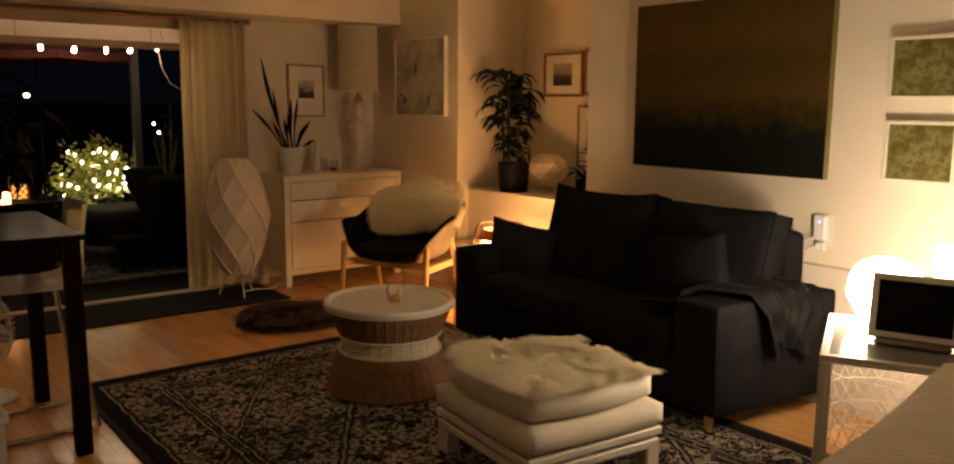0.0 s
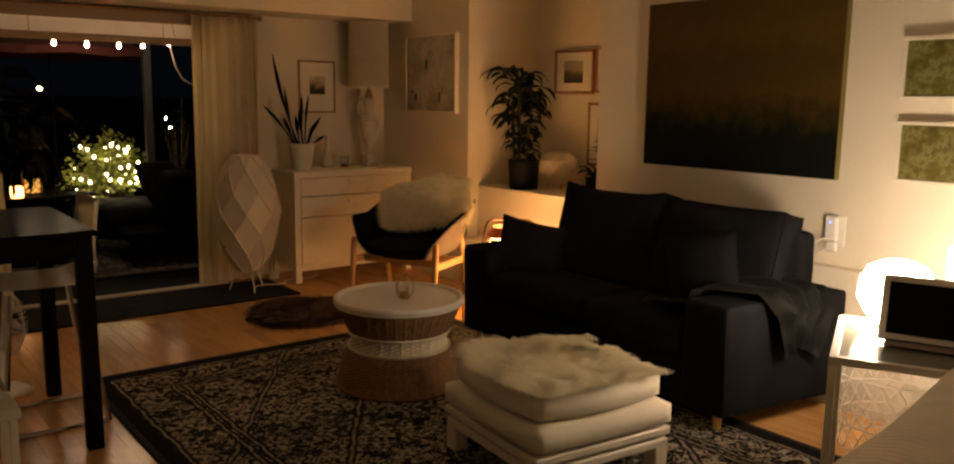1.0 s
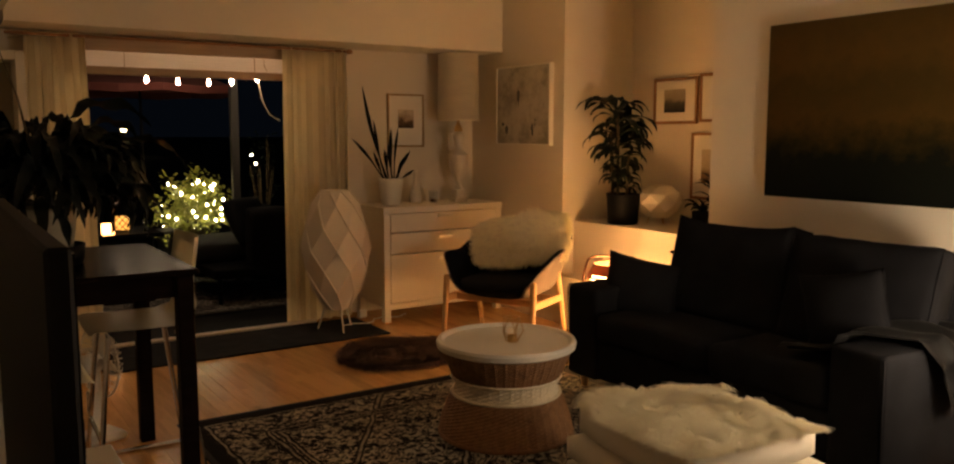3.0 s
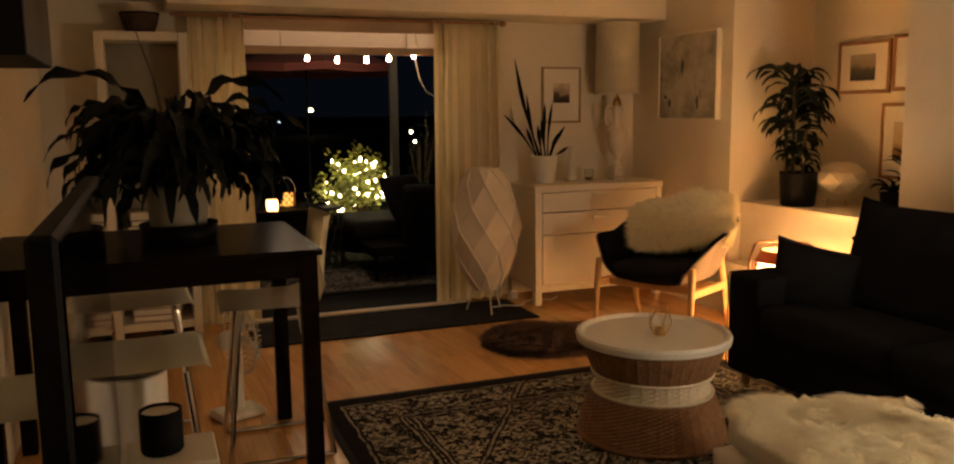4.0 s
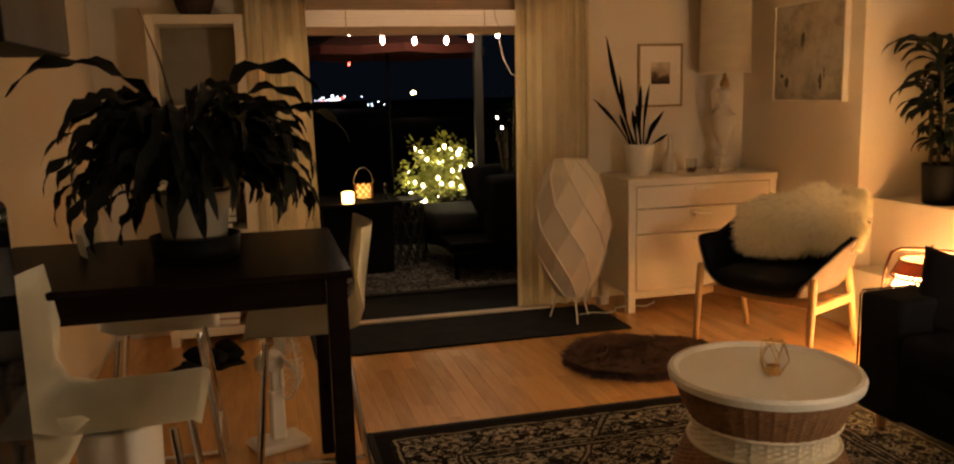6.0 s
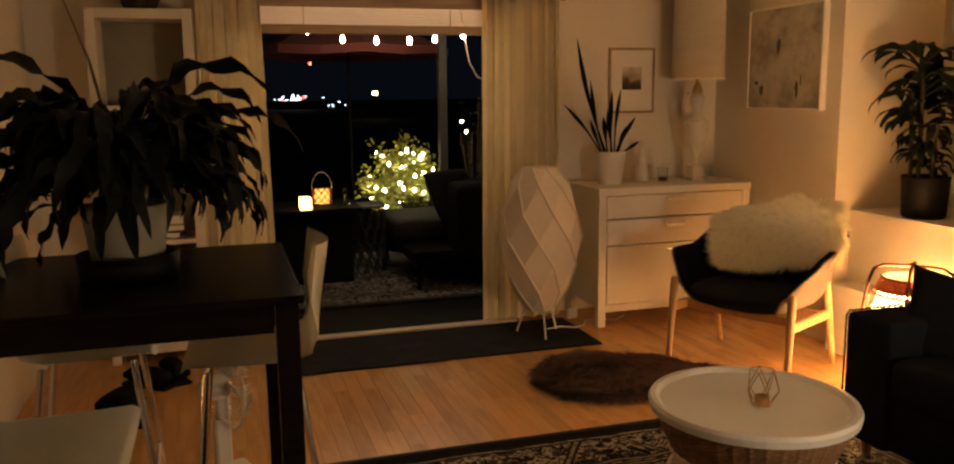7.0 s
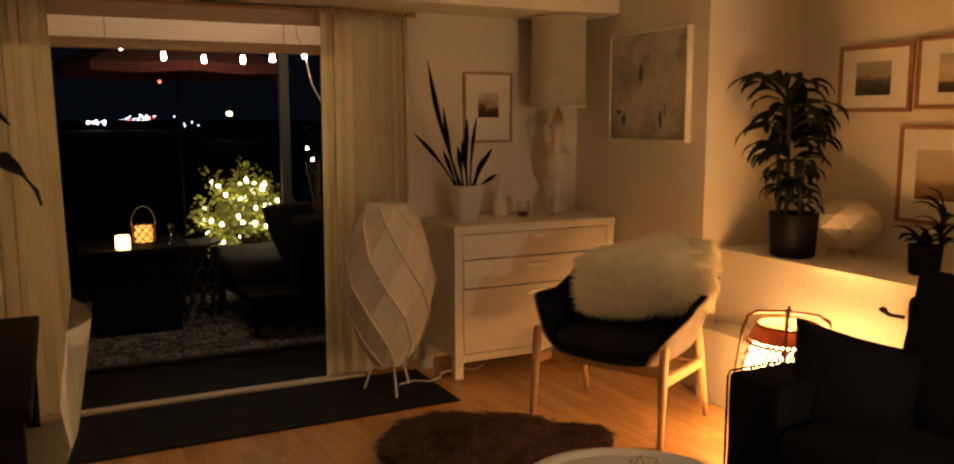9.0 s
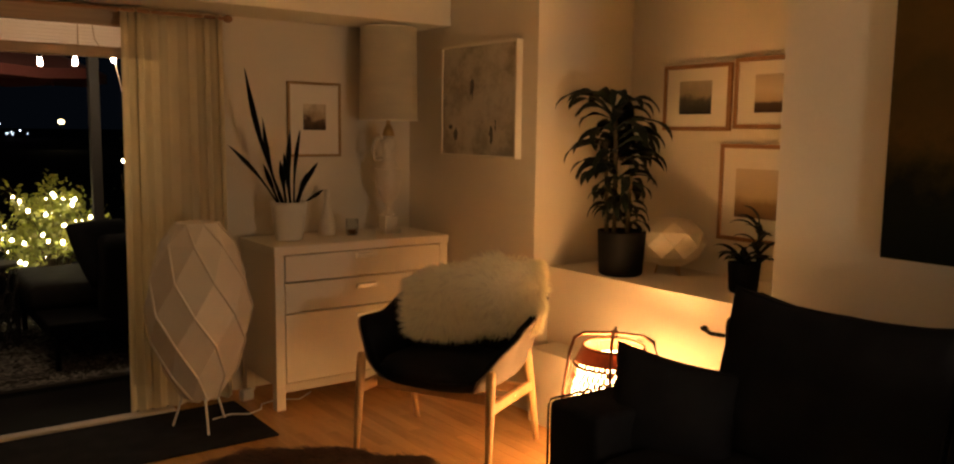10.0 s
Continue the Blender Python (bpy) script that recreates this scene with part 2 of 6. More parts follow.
def pillow(w, d, h, n=14, puff=0.55, bm=None, m=None, edge=0.25, wob=0.0, seed=0.0):
    """Soft cushion: a rounded slab that bulges in the middle. w along x, d along y, centred, base at z=0."""
    tmp = bmesh.new()
    top, bot = {}, {}
    for i in range(n + 1):
        for j in range(n + 1):
            u, v = 2 * i / n - 1, 2 * j / n - 1
            e = (1 - abs(u) ** 4) * (1 - abs(v) ** 4)
            hh = h * (edge + (1 - edge) * max(0, e) ** puff)
            sx = 1 - 0.03 * v * v
            sy = 1 - 0.03 * u * u
            wv = wob * noise.noise(Vector((u * 2.1 + seed, v * 2.1, seed)))
            x, y = u * w / 2 * sx, v * d / 2 * sy
            top[i, j] = tmp.verts.new((x, y, h / 2 + hh / 2 + wv))
            if 0 < i < n and 0 < j < n:
                bot[i, j] = tmp.verts.new((x, y, h / 2 - hh / 2))
            else:
                bot[i, j] = tmp.verts.new((x, y, h / 2 - hh / 2))
    for i in range(n):
        for j in range(n):
            tmp.faces.new((top[i, j], top[i + 1, j], top[i + 1, j + 1], top[i, j + 1]))
            tmp.faces.new((bot[i, j], bot[i, j + 1], bot[i + 1, j + 1], bot[i + 1, j]))
    for i in range(n):
        for a, b in (((i, 0), (i + 1, 0)), ((i + 1, n), (i, n)), ((0, i + 1), (0, i)), ((n, i), (n, i + 1))):
            tmp.faces.new((top[a], bot[a], bot[b], top[b]))
    return merge(tmp, bm, m)


def wall(name, x0, x1, y0, y1, z0, z1, material=None, kind="structure", label="cream painted plaster wall", cat="wall"):
    return solid(name, box(x0, x1, y0, y1, z0, z1), material or M_WALL, label, cat, kind=kind)


# ---- large structure ----
CEIL = 2.42
BEAM = 2.02
RW = -0.118       # right wall face
AX = 0.66         # alcove back face
LW = -4.16        # left wall face


def floor_material():
    m = mat("beech_plank", (0.60, 0.33, 0.122), 0.2, var=0.24, scale=3, bump=0.06, bscale=25, rnd=0.45, stretch=(9, 1, 9))
    return m


M_PLANK = floor_material()
solid("floor", box(LW - 0.2, 1.0, -8.2, 0.0, -0.12, -0.012), M_BLACKWOOD, "dark underlay beneath the beech floor boards", "floor", kind="structure")
# window wall with the sliding door opening
DX0, DX1, DTOP = -3.14, -1.5, 1.99
wall("wall_north_left", LW - 0.15, DX0, 0, 0.16, -0.1, CEIL)
wall("wall_north_right", DX1, 0.16, 0, 0.16, -0.1, CEIL)
wall("wall_north_head", DX0, DX1, 0, 0.16, DTOP, CEIL)
wall("wall_jog", 0.0, 0.9, -1.2, 0.0, -0.1, CEIL)
wall("wall_alcove", AX, 0.9, -2.66, -1.2, -0.1, CEIL)
wall("wall_east", RW, 0.9, -8.2, -2.66, -0.1, CEIL)
wall("wall_west", LW - 0.15, LW, -8.2, 0.0, -0.1, CEIL)
wall("wall_south", LW - 0.15, 0.9, -8.35, -8.2, -0.1, CEIL)
solid("ceiling", box(LW - 0.15, 0.9, -8.35, 0.16, CEIL, CEIL + 0.1), M_CEIL, "cream painted ceiling", "ceiling", kind="structure")
wall("beam", -3.42, -0.003, -0.44, -0.003, BEAM, CEIL - 0.003, M_WALL, label="cream boxed beam over the sliding door", cat="beam")
wall("soffit", LW + 0.003, -3.425, -0.9, -0.003, 2.075, CEIL - 0.003, M_WALL, label="low cream soffit over the shelf corner", cat="soffit")
# deep alcove ledge and the low wall ledge
LEDGE = 0.757
wall("trim_alcove_ledge", 0.10, AX - 0.003, -2.657, -1.203, -0.01, LEDGE, M_WALL, label="cream plastered deep ledge in the alcove", cat="ledge")
wall("trim_wall_ledge", RW - 0.07, RW - 0.002, -8.0, -2.9, -0.01, 0.66, M_WALL, label="cream low ledge along the wall", cat="ledge")

# threshold and door frame
solid("door_sill", box(DX0, DX1, -0.205, -0.145, -0.01, 0.024, 0.004), M_FRAMEW, "pale worn sill of the sliding door", "door sill", kind="structure")
solid("door_track", box(DX0, DX1, -0.144, 0.159, -0.01, 0.012), M_DARKTHRESH, "dark sliding door track", "door track", kind="structure")
solid("door_step", box(DX0 - 0.3, DX1 + 0.3, 0.16, 0.62, -0.2, -0.03), M_DARKTHRESH, "dark step outside the sliding door", "step", kind="structure")
dframe = thing("sliding_door", pose(0, 0, 0), "wide sliding glass door frame standing open to the night patio", "door")
part("jamb", box(DX0, DX0 + 0.05, 0.03, 0.14, 0.022, DTOP, 0.004), M_FRAMEW, dframe)
part("jamb", box(DX1 - 0.05, DX1, 0.03, 0.14, 0.022, DTOP, 0.004), M_FRAMEW, dframe)
part("head", box(DX0 + 0.05, DX1 - 0.05, 0.03, 0.14, DTOP - 0.06, DTOP, 0.004), M_FRAMEW, dframe)

# grey runner along the door
solid("entrance_mat", box(-3.05, -1.20, -0.80, -0.21, 0.001, 0.012, 0.003), M_GREYMAT, "dark grey flat entrance mat lying along the door", "mat")


# ---- lamps that light the room ----
def faceted_shade(n, rings, twist, bm=None, m=None):
    """Folded paper shade: rings of (radius, height), each turned half a step, joined by flat facets."""
    tmp = bmesh.new()
    R = []
    for k, (r, z) in enumerate(rings):
        a0 = twist * k
        R.append([tmp.verts.new((r * math.cos(2 * math.pi * (i + a0) / n), r * math.sin(2 * math.pi * (i + a0) / n), z)) for i in range(n)])
    for a, b in zip(R, R[1:]):
        for i in range(n):
            tmp.faces.new((a[i], a[(i + 1) % n], b[i]))
            tmp.faces.new((a[(i + 1) % n], b[(i + 1) % n], b[i]))
    tmp.faces.new(R[0][::-1])
    tmp.faces.new(R[-1])
    return merge(tmp, bm, m)


M_GLOWLAMP = glow("glowing_paper", LAMPW, 54.0)
M_GLOWBASKET = glow("glowing_basket_shade", (1.0, 0.53, 0.18), 33.0)
M_GLOWSMALL = glow("glowing_small_lamp", (1.0, 0.70, 0.40), 9.0)

tl = thing("table_lamp", pose(-0.83, -4.86, 0.621), "lit white folded-paper globe lamp on a low table", "lamp")
part("shade", faceted_shade(9, [(0.045, 0.018), (0.10, 0.04), (0.130, 0.10), (0.130, 0.16), (0.10, 0.215), (0.05, 0.238)], 0.5), M_GLOWLAMP, tl, "glowing faceted paper shade")
part("foot", lathe([(0.06, 0.0), (0.06, 0.012), (0.02, 0.02)], 20), M_PLASTIC, tl)

sl = thing("night_lamp", pose(-0.26, -4.84, 0.664), "small lit white cylinder lamp with an amber foot", "lamp")
part("shade", lathe([(0.048, 0.02), (0.05, 0.03), (0.05, 0.17), (0.044, 0.185)], 24), M_GLOWSMALL, sl)
part("foot", lathe([(0.05, 0.0), (0.052, 0.02), (0.047, 0.024)], 24), M_BRASS, sl)


def basket_lamp(m):
    """Tall woven lantern: a glowing inner shade, two crossing layers of bamboo strips, dense near the open rim, and two bent handles."""
    t = thing("basket_lamp", m, "lit tall woven bamboo basket lamp with bent handles on the floor", "lamp")
    prof = [(0.188, 0.012), (0.205, 0.08), (0.208, 0.18), (0.20, 0.30), (0.180, 0.42), (0.150, 0.52), (0.122, 0.572)]

    def rad(z):
        for (r0, z0), (r1, z1) in zip(prof, prof[1:]):
            if z0 <= z <= z1:
                return r0 + (r1 - r0) * (z - z0) / (z1 - z0)
        return prof[-1][0]
    part("inner_shade", lathe([(r - 0.022, z) for r, z in prof[:-1]], 28, cap=False), M_GLOWBASKET, t, "glowing inner shade", smooth=True)
    rows = 22
    for s, label in ((1, "red-brown bamboo strips leaning one way"), (-1, "red-brown bamboo strips leaning the other way")):
        bm = bmesh.new()
        for i in range(44):
            a0 = 2 * math.pi * i / 44
            quad = []
            for k in range(rows + 1):
                z = 0.014 + 0.556 * k / rows
                r = rad(z) + 0.0025 * s * math.cos(k * math.pi)
                for da in (-0.030, 0.030):
                    a = a0 + s * 1.75 * k / rows + da
                    quad.append(bm.verts.new((r * math.cos(a), r * math.sin(a), z)))
            for k in range(rows):
                bm.faces.new((quad[2 * k], quad[2 * k + 1], quad[2 * k + 3], quad[2 * k + 2]))
        part("weave", bm, M_BASKET, t, label)
    rim = lathe([(rad(z) + 0.004, z) for z in (0.515, 0.535, 0.555, 0.572)], 40, cap=False)
    bmesh.ops.solidify(rim, geom=rim.faces[:], thickness=0.004)
    part("rim_band", rim, M_BASKET, t, "dark red-brown rim")
    for z, r in ((0.012, 0.19), (0.574, 0.124), (0.50, rad(0.50) + 0.004), (0.30, 0.203)):
        part("hoop", tube([(r * math.cos(2 * math.pi * i / 36), r * math.sin(2 * math.pi * i / 36), z) for i in range(36)], 0.006, 6, closed=True), M_BASKET, t)
    for rot in (-0.85, 0.72):
        hp = [(-0.214, 0.02), (-0.216, 0.20), (-0.20, 0.38), (-0.178, 0.54), (-0.160, 0.60), (-0.12, 0.622), (0.0, 0.628), (0.12, 0.622), (0.160, 0.60), (0.178, 0.54), (0.20, 0.38), (0.216, 0.20), (0.214, 0.02)]
        part("handle", tube([(x * math.cos(rot), x * math.sin(rot), z) for x, z in hp], 0.0075, 6), M_BASKET, t, "bent bamboo handle", smooth=True)
    part("knot", lathe([(0.006, 0.0), (0.02, 0.006), (0.02, 0.016), (0.006, 0.022)], 12, m=pose(0, 0, 0.618)), M_BASKET, t, "binding where the handles cross")
    return t


basket_lamp(pose(-0.275, -2.045, 0.0))
# low box against the ledge
solid("low_white_box", box(-0.083, 0.097, -1.78, -1.28, 0.0, 0.378, 0.004), M_WHITE, "plain white low box against the ledge", "box")

# ---- area rug ----
RX0, RX1, RY0, RY1 = -2.89, -0.74, -5.2, -1.94


def rug_material(name, bounds, dark, pale):
    """Woven oriental pattern: rosettes with petals, winding vines, lozenge lines in the field and thin lines that frame the border."""
    m = bpy.data.materials.new(name)
    m.use_nodes = True
    nt = m.node_tree
    N, L = nt.nodes, nt.links
    b = N["Principled BSDF"]
    b.inputs["Roughness"].default_value = 0.95
    b.inputs["Specular IOR Level"].default_value = 0.08

    def put(socket, v):
        if isinstance(v, (int, float)):
            socket.default_value = v
        else:
            L.new(v, socket)

    def op(kind, a, c=0.0, d=0.0):
        n = N.new("ShaderNodeMath")
        n.operation = kind
        for sock, v in zip(n.inputs, (a, c, d)):
            put(sock, v)
        return n.outputs[0]

    def band(v, centre, half, soft=0.004):
        """1 within half of the centre, falling to 0 over soft."""
        d = op("ABSOLUTE", op("SUBTRACT", v, centre))
        n = N.new("ShaderNodeMapRange")
        put(n.inputs[0], d)
        put(n.inputs[1], half)
        put(n.inputs[2], half + soft)
        n.inputs[3].default_value, n.inputs[4].default_value = 1.0, 0.0
        return n.outputs[0]

    def noise_tex(scale, detail=2.0, vec=None, distortion=0.0):
        n = N.new("ShaderNodeTexNoise")
        n.inputs["Scale"].default_value = scale
        n.inputs["Detail"].default_value = detail
        n.inputs["Distortion"].default_value = distortion
        L.new(vec, n.inputs["Vector"])
        return n

    def vmath(kind, a, c):
        n = N.new("ShaderNodeVectorMath")
        n.operation = kind
        L.new(a, n.inputs[0])
        if isinstance(c, tuple):
            n.inputs[1].default_value = c
        else:
            L.new(c, n.inputs[1])
        return n

    tc = N.new("ShaderNodeTexCoord").outputs["Object"]
    flat = vmath("MULTIPLY", tc, (1, 1, 0)).outputs[0]
    warp = vmath("MULTIPLY", vmath("SUBTRACT", noise_tex(9.0, 3.0, flat).outputs["Color"], (0.5, 0.5, 0.5)).outputs[0], (0.045, 0.045, 0)).outputs[0]
    p = vmath("ADD", flat, warp).outputs[0]

    def rosettes(scale, rand, petals, r0):
        v = N.new("ShaderNodeTexVoronoi")
        v.inputs["Scale"].default_value = scale
        v.inputs["Randomness"].default_value = rand
        L.new(p, v.inputs["Vector"])
        q = N.new("ShaderNodeSeparateXYZ")
        L.new(vmath("SUBTRACT", p, v.outputs["Position"]).outputs[0], q.inputs[0])
        x, y = q.outputs[0], q.outputs[1]
        r = op("SQRT", op("ADD", op("MULTIPLY", x, x), op("MULTIPLY", y, y)))
        th = op("ARCTAN2", y, x)
        lobe = op("MULTIPLY_ADD", op("COSINE", op("MULTIPLY", th, petals)), r0 * 0.22, r0)
        out = op("MAXIMUM", band(r, lobe, r0 * 0.11, 0.003), band(r, 0.0, r0 * 0.3, 0.003))
        spoke = op("MULTIPLY", band(op("COSINE", op("MULTIPLY", th, petals)), 1.0, 0.35, 0.2), band(r, r0 * 1.7, r0 * 0.25, 0.003))
        return op("MAXIMUM", out, spoke)

    vines = noise_tex(12.0, 1.5, p, 1.6).outputs[0]
    vine = op("MAXIMUM", band(vines, 0.44, 0.006, 0.006), band(vines, 0.565, 0.008, 0.006))
    small = rosettes(10.0, 0.85, 4, 0.021)
    big = rosettes(4.6, 0.6, 6, 0.042)
    pat = op("MAXIMUM", op("MAXIMUM", big, small), vine)
    sp = N.new("ShaderNodeSeparateXYZ")
    L.new(p, sp.inputs[0])
    x, y = sp.outputs[0], sp.outputs[1]
    x0, x1, y0, y1 = bounds
    edge = op("MINIMUM", op("MINIMUM", op("SUBTRACT", x, x0), op("SUBTRACT", x1, x)), op("MINIMUM", op("SUBTRACT", y, y0), op("SUBTRACT", y1, y)))
    loz = op("ADD", op("MULTIPLY", op("ABSOLUTE", op("SUBTRACT", x, (x0 + x1) / 2)), 2 / (x1 - x0)), op("MULTIPLY", op("ABSOLUTE", op("SUBTRACT", y, (y0 + y1) / 2)), 2 / (y1 - y0)))
    for c in (0.50, 1.02):
        gap = op("SUBTRACT", 1.0, band(loz, c, 0.017, 0.006))
        pat = op("MAXIMUM", op("MULTIPLY", pat, gap), op("MULTIPLY", band(loz, c, 0.005, 0.006), 0.75))
    for c in (0.075, 0.30, 0.345):
        gap = op("SUBTRACT", 1.0, band(edge, c, 0.016, 0.004))
        pat = op("MAXIMUM", op("MULTIPLY", pat, gap), op("MULTIPLY", band(edge, c, 0.0035, 0.004), 0.8))
    inside = N.new("ShaderNodeMapRange")
    L.new(edge, inside.inputs[0])
    inside.inputs[1].default_value, inside.inputs[2].default_value = 0.055, 0.06
    pat = op("MULTIPLY", pat, inside.outputs[0])
    wear = N.new("ShaderNodeMapRange")
    L.new(noise_tex(26.0, 6.0, flat).outputs[0], wear.inputs[0])
    wear.inputs[1].default_value, wear.inputs[2].default_value = 0.34, 0.52
    wear.inputs[3].default_value = 0.25
    fade = N.new("ShaderNodeMapRange")
    L.new(noise_tex(2.3, 3.0, flat).outputs[0], fade.inputs[0])
    fade.inputs[1].default_value, fade.inputs[2].default_value = 0.25, 0.6
    fade.inputs[3].default_value = 0.55
    pat = op("MULTIPLY", op("MULTIPLY", pat, wear.outputs[0]), fade.outputs[0])
    mc = N.new("ShaderNodeMix")
    mc.data_type = "RGBA"
    mc.inputs[6].default_value = (*dark, 1)
    mc.inputs[7].default_value = (*pale, 1)
    L.new(pat, mc.inputs[0])
    L.new(mc.outputs[2], b.inputs["Base Color"])
    bp = N.new("ShaderNodeBump")
    bp.inputs["Strength"].default_value = 0.6
    bp.inputs["Distance"].default_value = 0.003
    L.new(op("MULTIPLY_ADD", pat, -0.3, noise_tex(350.0, 2.0, flat).outputs[0]), bp.inputs["Height"])
    L.new(bp.outputs[0], b.inputs["Normal"])
    return m


M_RUG = rug_material("rug_pattern", (RX0, RX1, RY0, RY1), (0.011, 0.008, 0.0075), (0.47, 0.42, 0.335))
M_RUGOUT = rug_material("outdoor_rug_pattern", (-3.6, -1.0, 0.78, 2.9), (0.02, 0.018, 0.017), (0.30, 0.28, 0.25))
M_RUGEDGE = mat("rug_binding", (0.012, 0.009, 0.009), 0.95, var=0.3, bump=0.5, bscale=300)
rug = thing("area_rug", pose(0, 0, 0), "dark brown and cream worn oriental-pattern rug on the wood floor", "rug")
part("field", box(RX0, RX1, RY0, RY1, 0.001, 0.011, 0.003), M_RUG, rug)
for a in ((RX0 - 0.03, RX0, RY0 - 0.03, RY1 + 0.03), (RX1, RX1 + 0.03, RY0 - 0.03, RY1 + 0.03), (RX0, RX1, RY1, RY1 + 0.03), (RX0, RX1, RY0 - 0.03, RY0)):
    part("border", box(*a, 0.001, 0.0125, 0.003), M_RUGEDGE, rug, "plain dark binding")

# ---- sofa ----
def blob_box(x0, x1, y0, y1, z0, z1, bev=0.04, wob=0.008, cuts=5, seed=0.0):
    """Upholstered block with softly rounded edges and slight unevenness."""
    bm = box(x0, x1, y0, y1, z0, z1, bev, seg=3)
    bmesh.ops.subdivide_edges(bm, edges=[e for e in bm.edges if e.calc_length() > 0.15], cuts=cuts, use_grid_fill=True)
    for v in bm.verts:
        v.co += Vector((noise.noise(v.co * 5 + Vector((seed, 0, 0))), noise.noise(v.co * 5 + Vector((0, seed, 9))), noise.noise(v.co * 4 + Vector((7, 0, seed))))) * wob
    return bm


sofa = thing("sofa", pose(0, 0, 0), "dark charcoal fabric two-seat sofa with loose back cushions", "sofa")
SX0, SX1, SY0, SY1 = -0.95, -0.20, -4.24, -2.42
part("base", blob_box(SX0 + 0.02, SX1, SY0 + 0.03, SY1 - 0.03, 0.09, 0.30, 0.02, 0.004), M_SOFA, sofa, smooth=True)
ARM = 0.572
arm_r = blob_box(SX0, SX1, SY0, SY0 + 0.23, 0.085, ARM, 0.022, 0.004, seed=1)
for v in arm_r.verts:
    if v.co.y < SY0 + 0.12:
        v.co.y -= 0.11 * (v.co.x - SX0) / (SX1 - SX0)
arms = [part("armrest", arm_r, M_SOFA, sofa, smooth=True), part("armrest", blob_box(SX0, SX1, SY1 - 0.23, SY1, 0.085, ARM, 0.022, 0.004, seed=2), M_SOFA, sofa, smooth=True)]
for ob, ya, yb, back in ((arms[0], SY0, SY0 + 0.23, -0.11), (arms[1], SY1, SY1 - 0.23, 0.0)):
    part("piping", tube([(SX0 + 0.006, ya + 0.006, 0.10), (SX0 + 0.006, ya + 0.006, ARM - 0.02), (SX0 + 0.02, ya + 0.010, ARM - 0.003), (SX1 - 0.02, ya + 0.010 + back, ARM - 0.003)], 0.004, 6), M_SOFA, ob, "dark seam piping", smooth=True)
part("backrest", blob_box(SX1 - 0.14, SX1, SY0 + 0.06, SY1 - 0.20, 0.30, 0.82, 0.035, 0.005, seed=3), M_SOFA, sofa, smooth=True)
ymid = -3.40
for ya, yb, sd in ((SY0 + 0.235, ymid - 0.004, 4), (ymid + 0.004, SY1 - 0.235, 5)):
    part("seat_cushion", blob_box(SX0 - 0.015, SX1 - 0.16, ya, yb, 0.30, 0.455, 0.04, 0.008, seed=sd), M_SOFA, sofa, smooth=True)


def boxed_cushion(w, h, t, seed, horn=0.025):
    """Standing box cushion with crisp corners, bellied faces and a top edge that sags between its corners. Local x: width, z: up, front at -y."""
    bm = bmesh.new()
    n = 18
    F, B = {}, {}
    for i in range(n + 1):
        for j in range(n + 1):
            u, v = 2 * i / n - 1, 2 * j / n - 1
            belly = max(0, (1 - u ** 4) * (1 - v ** 4)) ** 0.6
            x = u * w / 2 * (1 - 0.02 * (1 - v * v))
            z = h / 2 + v * h / 2
            if v > 0:
                z += horn * (abs(u) ** 3 - 0.6) * v + 0.008 * noise.noise(Vector((u * 3, seed, 0)))
            dent = 0.012 * noise.noise(Vector((u * 2.2 + seed, v * 2.2, 1.0))) + 0.006 * noise.noise(Vector((u * 6, v * 6, seed)))
            F[i, j] = bm.verts.new((x, -t / 2 * (0.82 + 0.3 * belly) + dent * (0.3 + belly), z))
            B[i, j] = bm.verts.new((x, t / 2 * (0.82 + 0.2 * belly), z))
    for i in range(n):
        for j in range(n):
            bm.faces.new((F[i, j], F[i + 1, j], F[i + 1, j + 1], F[i, j + 1]))
            bm.faces.new((B[i, j], B[i, j + 1], B[i + 1, j + 1], B[i + 1, j]))
    rim = [(i, 0) for i in range(n)] + [(n, j) for j in range(n)] + [(i, n) for i in range(n, 0, -1)] + [(0, j) for j in range(n, 0, -1)]
    loops = ([F[a].co.copy() for a in rim], [B[a].co.copy() for a in rim])
    for a, c in zip(rim, rim[1:] + rim[:1]):
        bm.faces.new((F[a], F[c], B[c], B[a]))
    return bm, loops


for ya, yb, sd in ((-4.165, -3.468, 6), (-3.462, -2.745, 7)):
    bm, loops = boxed_cushion(yb - ya, 0.485 if sd == 6 else 0.50, 0.17, sd, 0.004 if sd == 6 else 0.03)
    m = pose(-0.50, (ya + yb) / 2, 0.435, 0, 0, -90) @ pose(0, 0, 0, -15)
    bmesh.ops.transform(bm, matrix=m, verts=bm.verts[:])
    bc = part("back_cushion", bm, M_SOFA, sofa, smooth=True)
    for loop in loops:
        part("piping", tube([m @ q for q in loop], 0.0042, 6, closed=True), M_SOFA, bc, "dark seam piping", smooth=True)
for x in (SX0 + 0.07, SX1 - 0.06):
    for y in (SY0 + 0.07, SY1 - 0.07):
        part("leg", lathe([(0.016, 0.0), (0.026, 0.09)], 14, m=pose(x, y, 0.0115 if x < -0.74 else 0.0)), M_BIRCH, sofa, "birch leg")


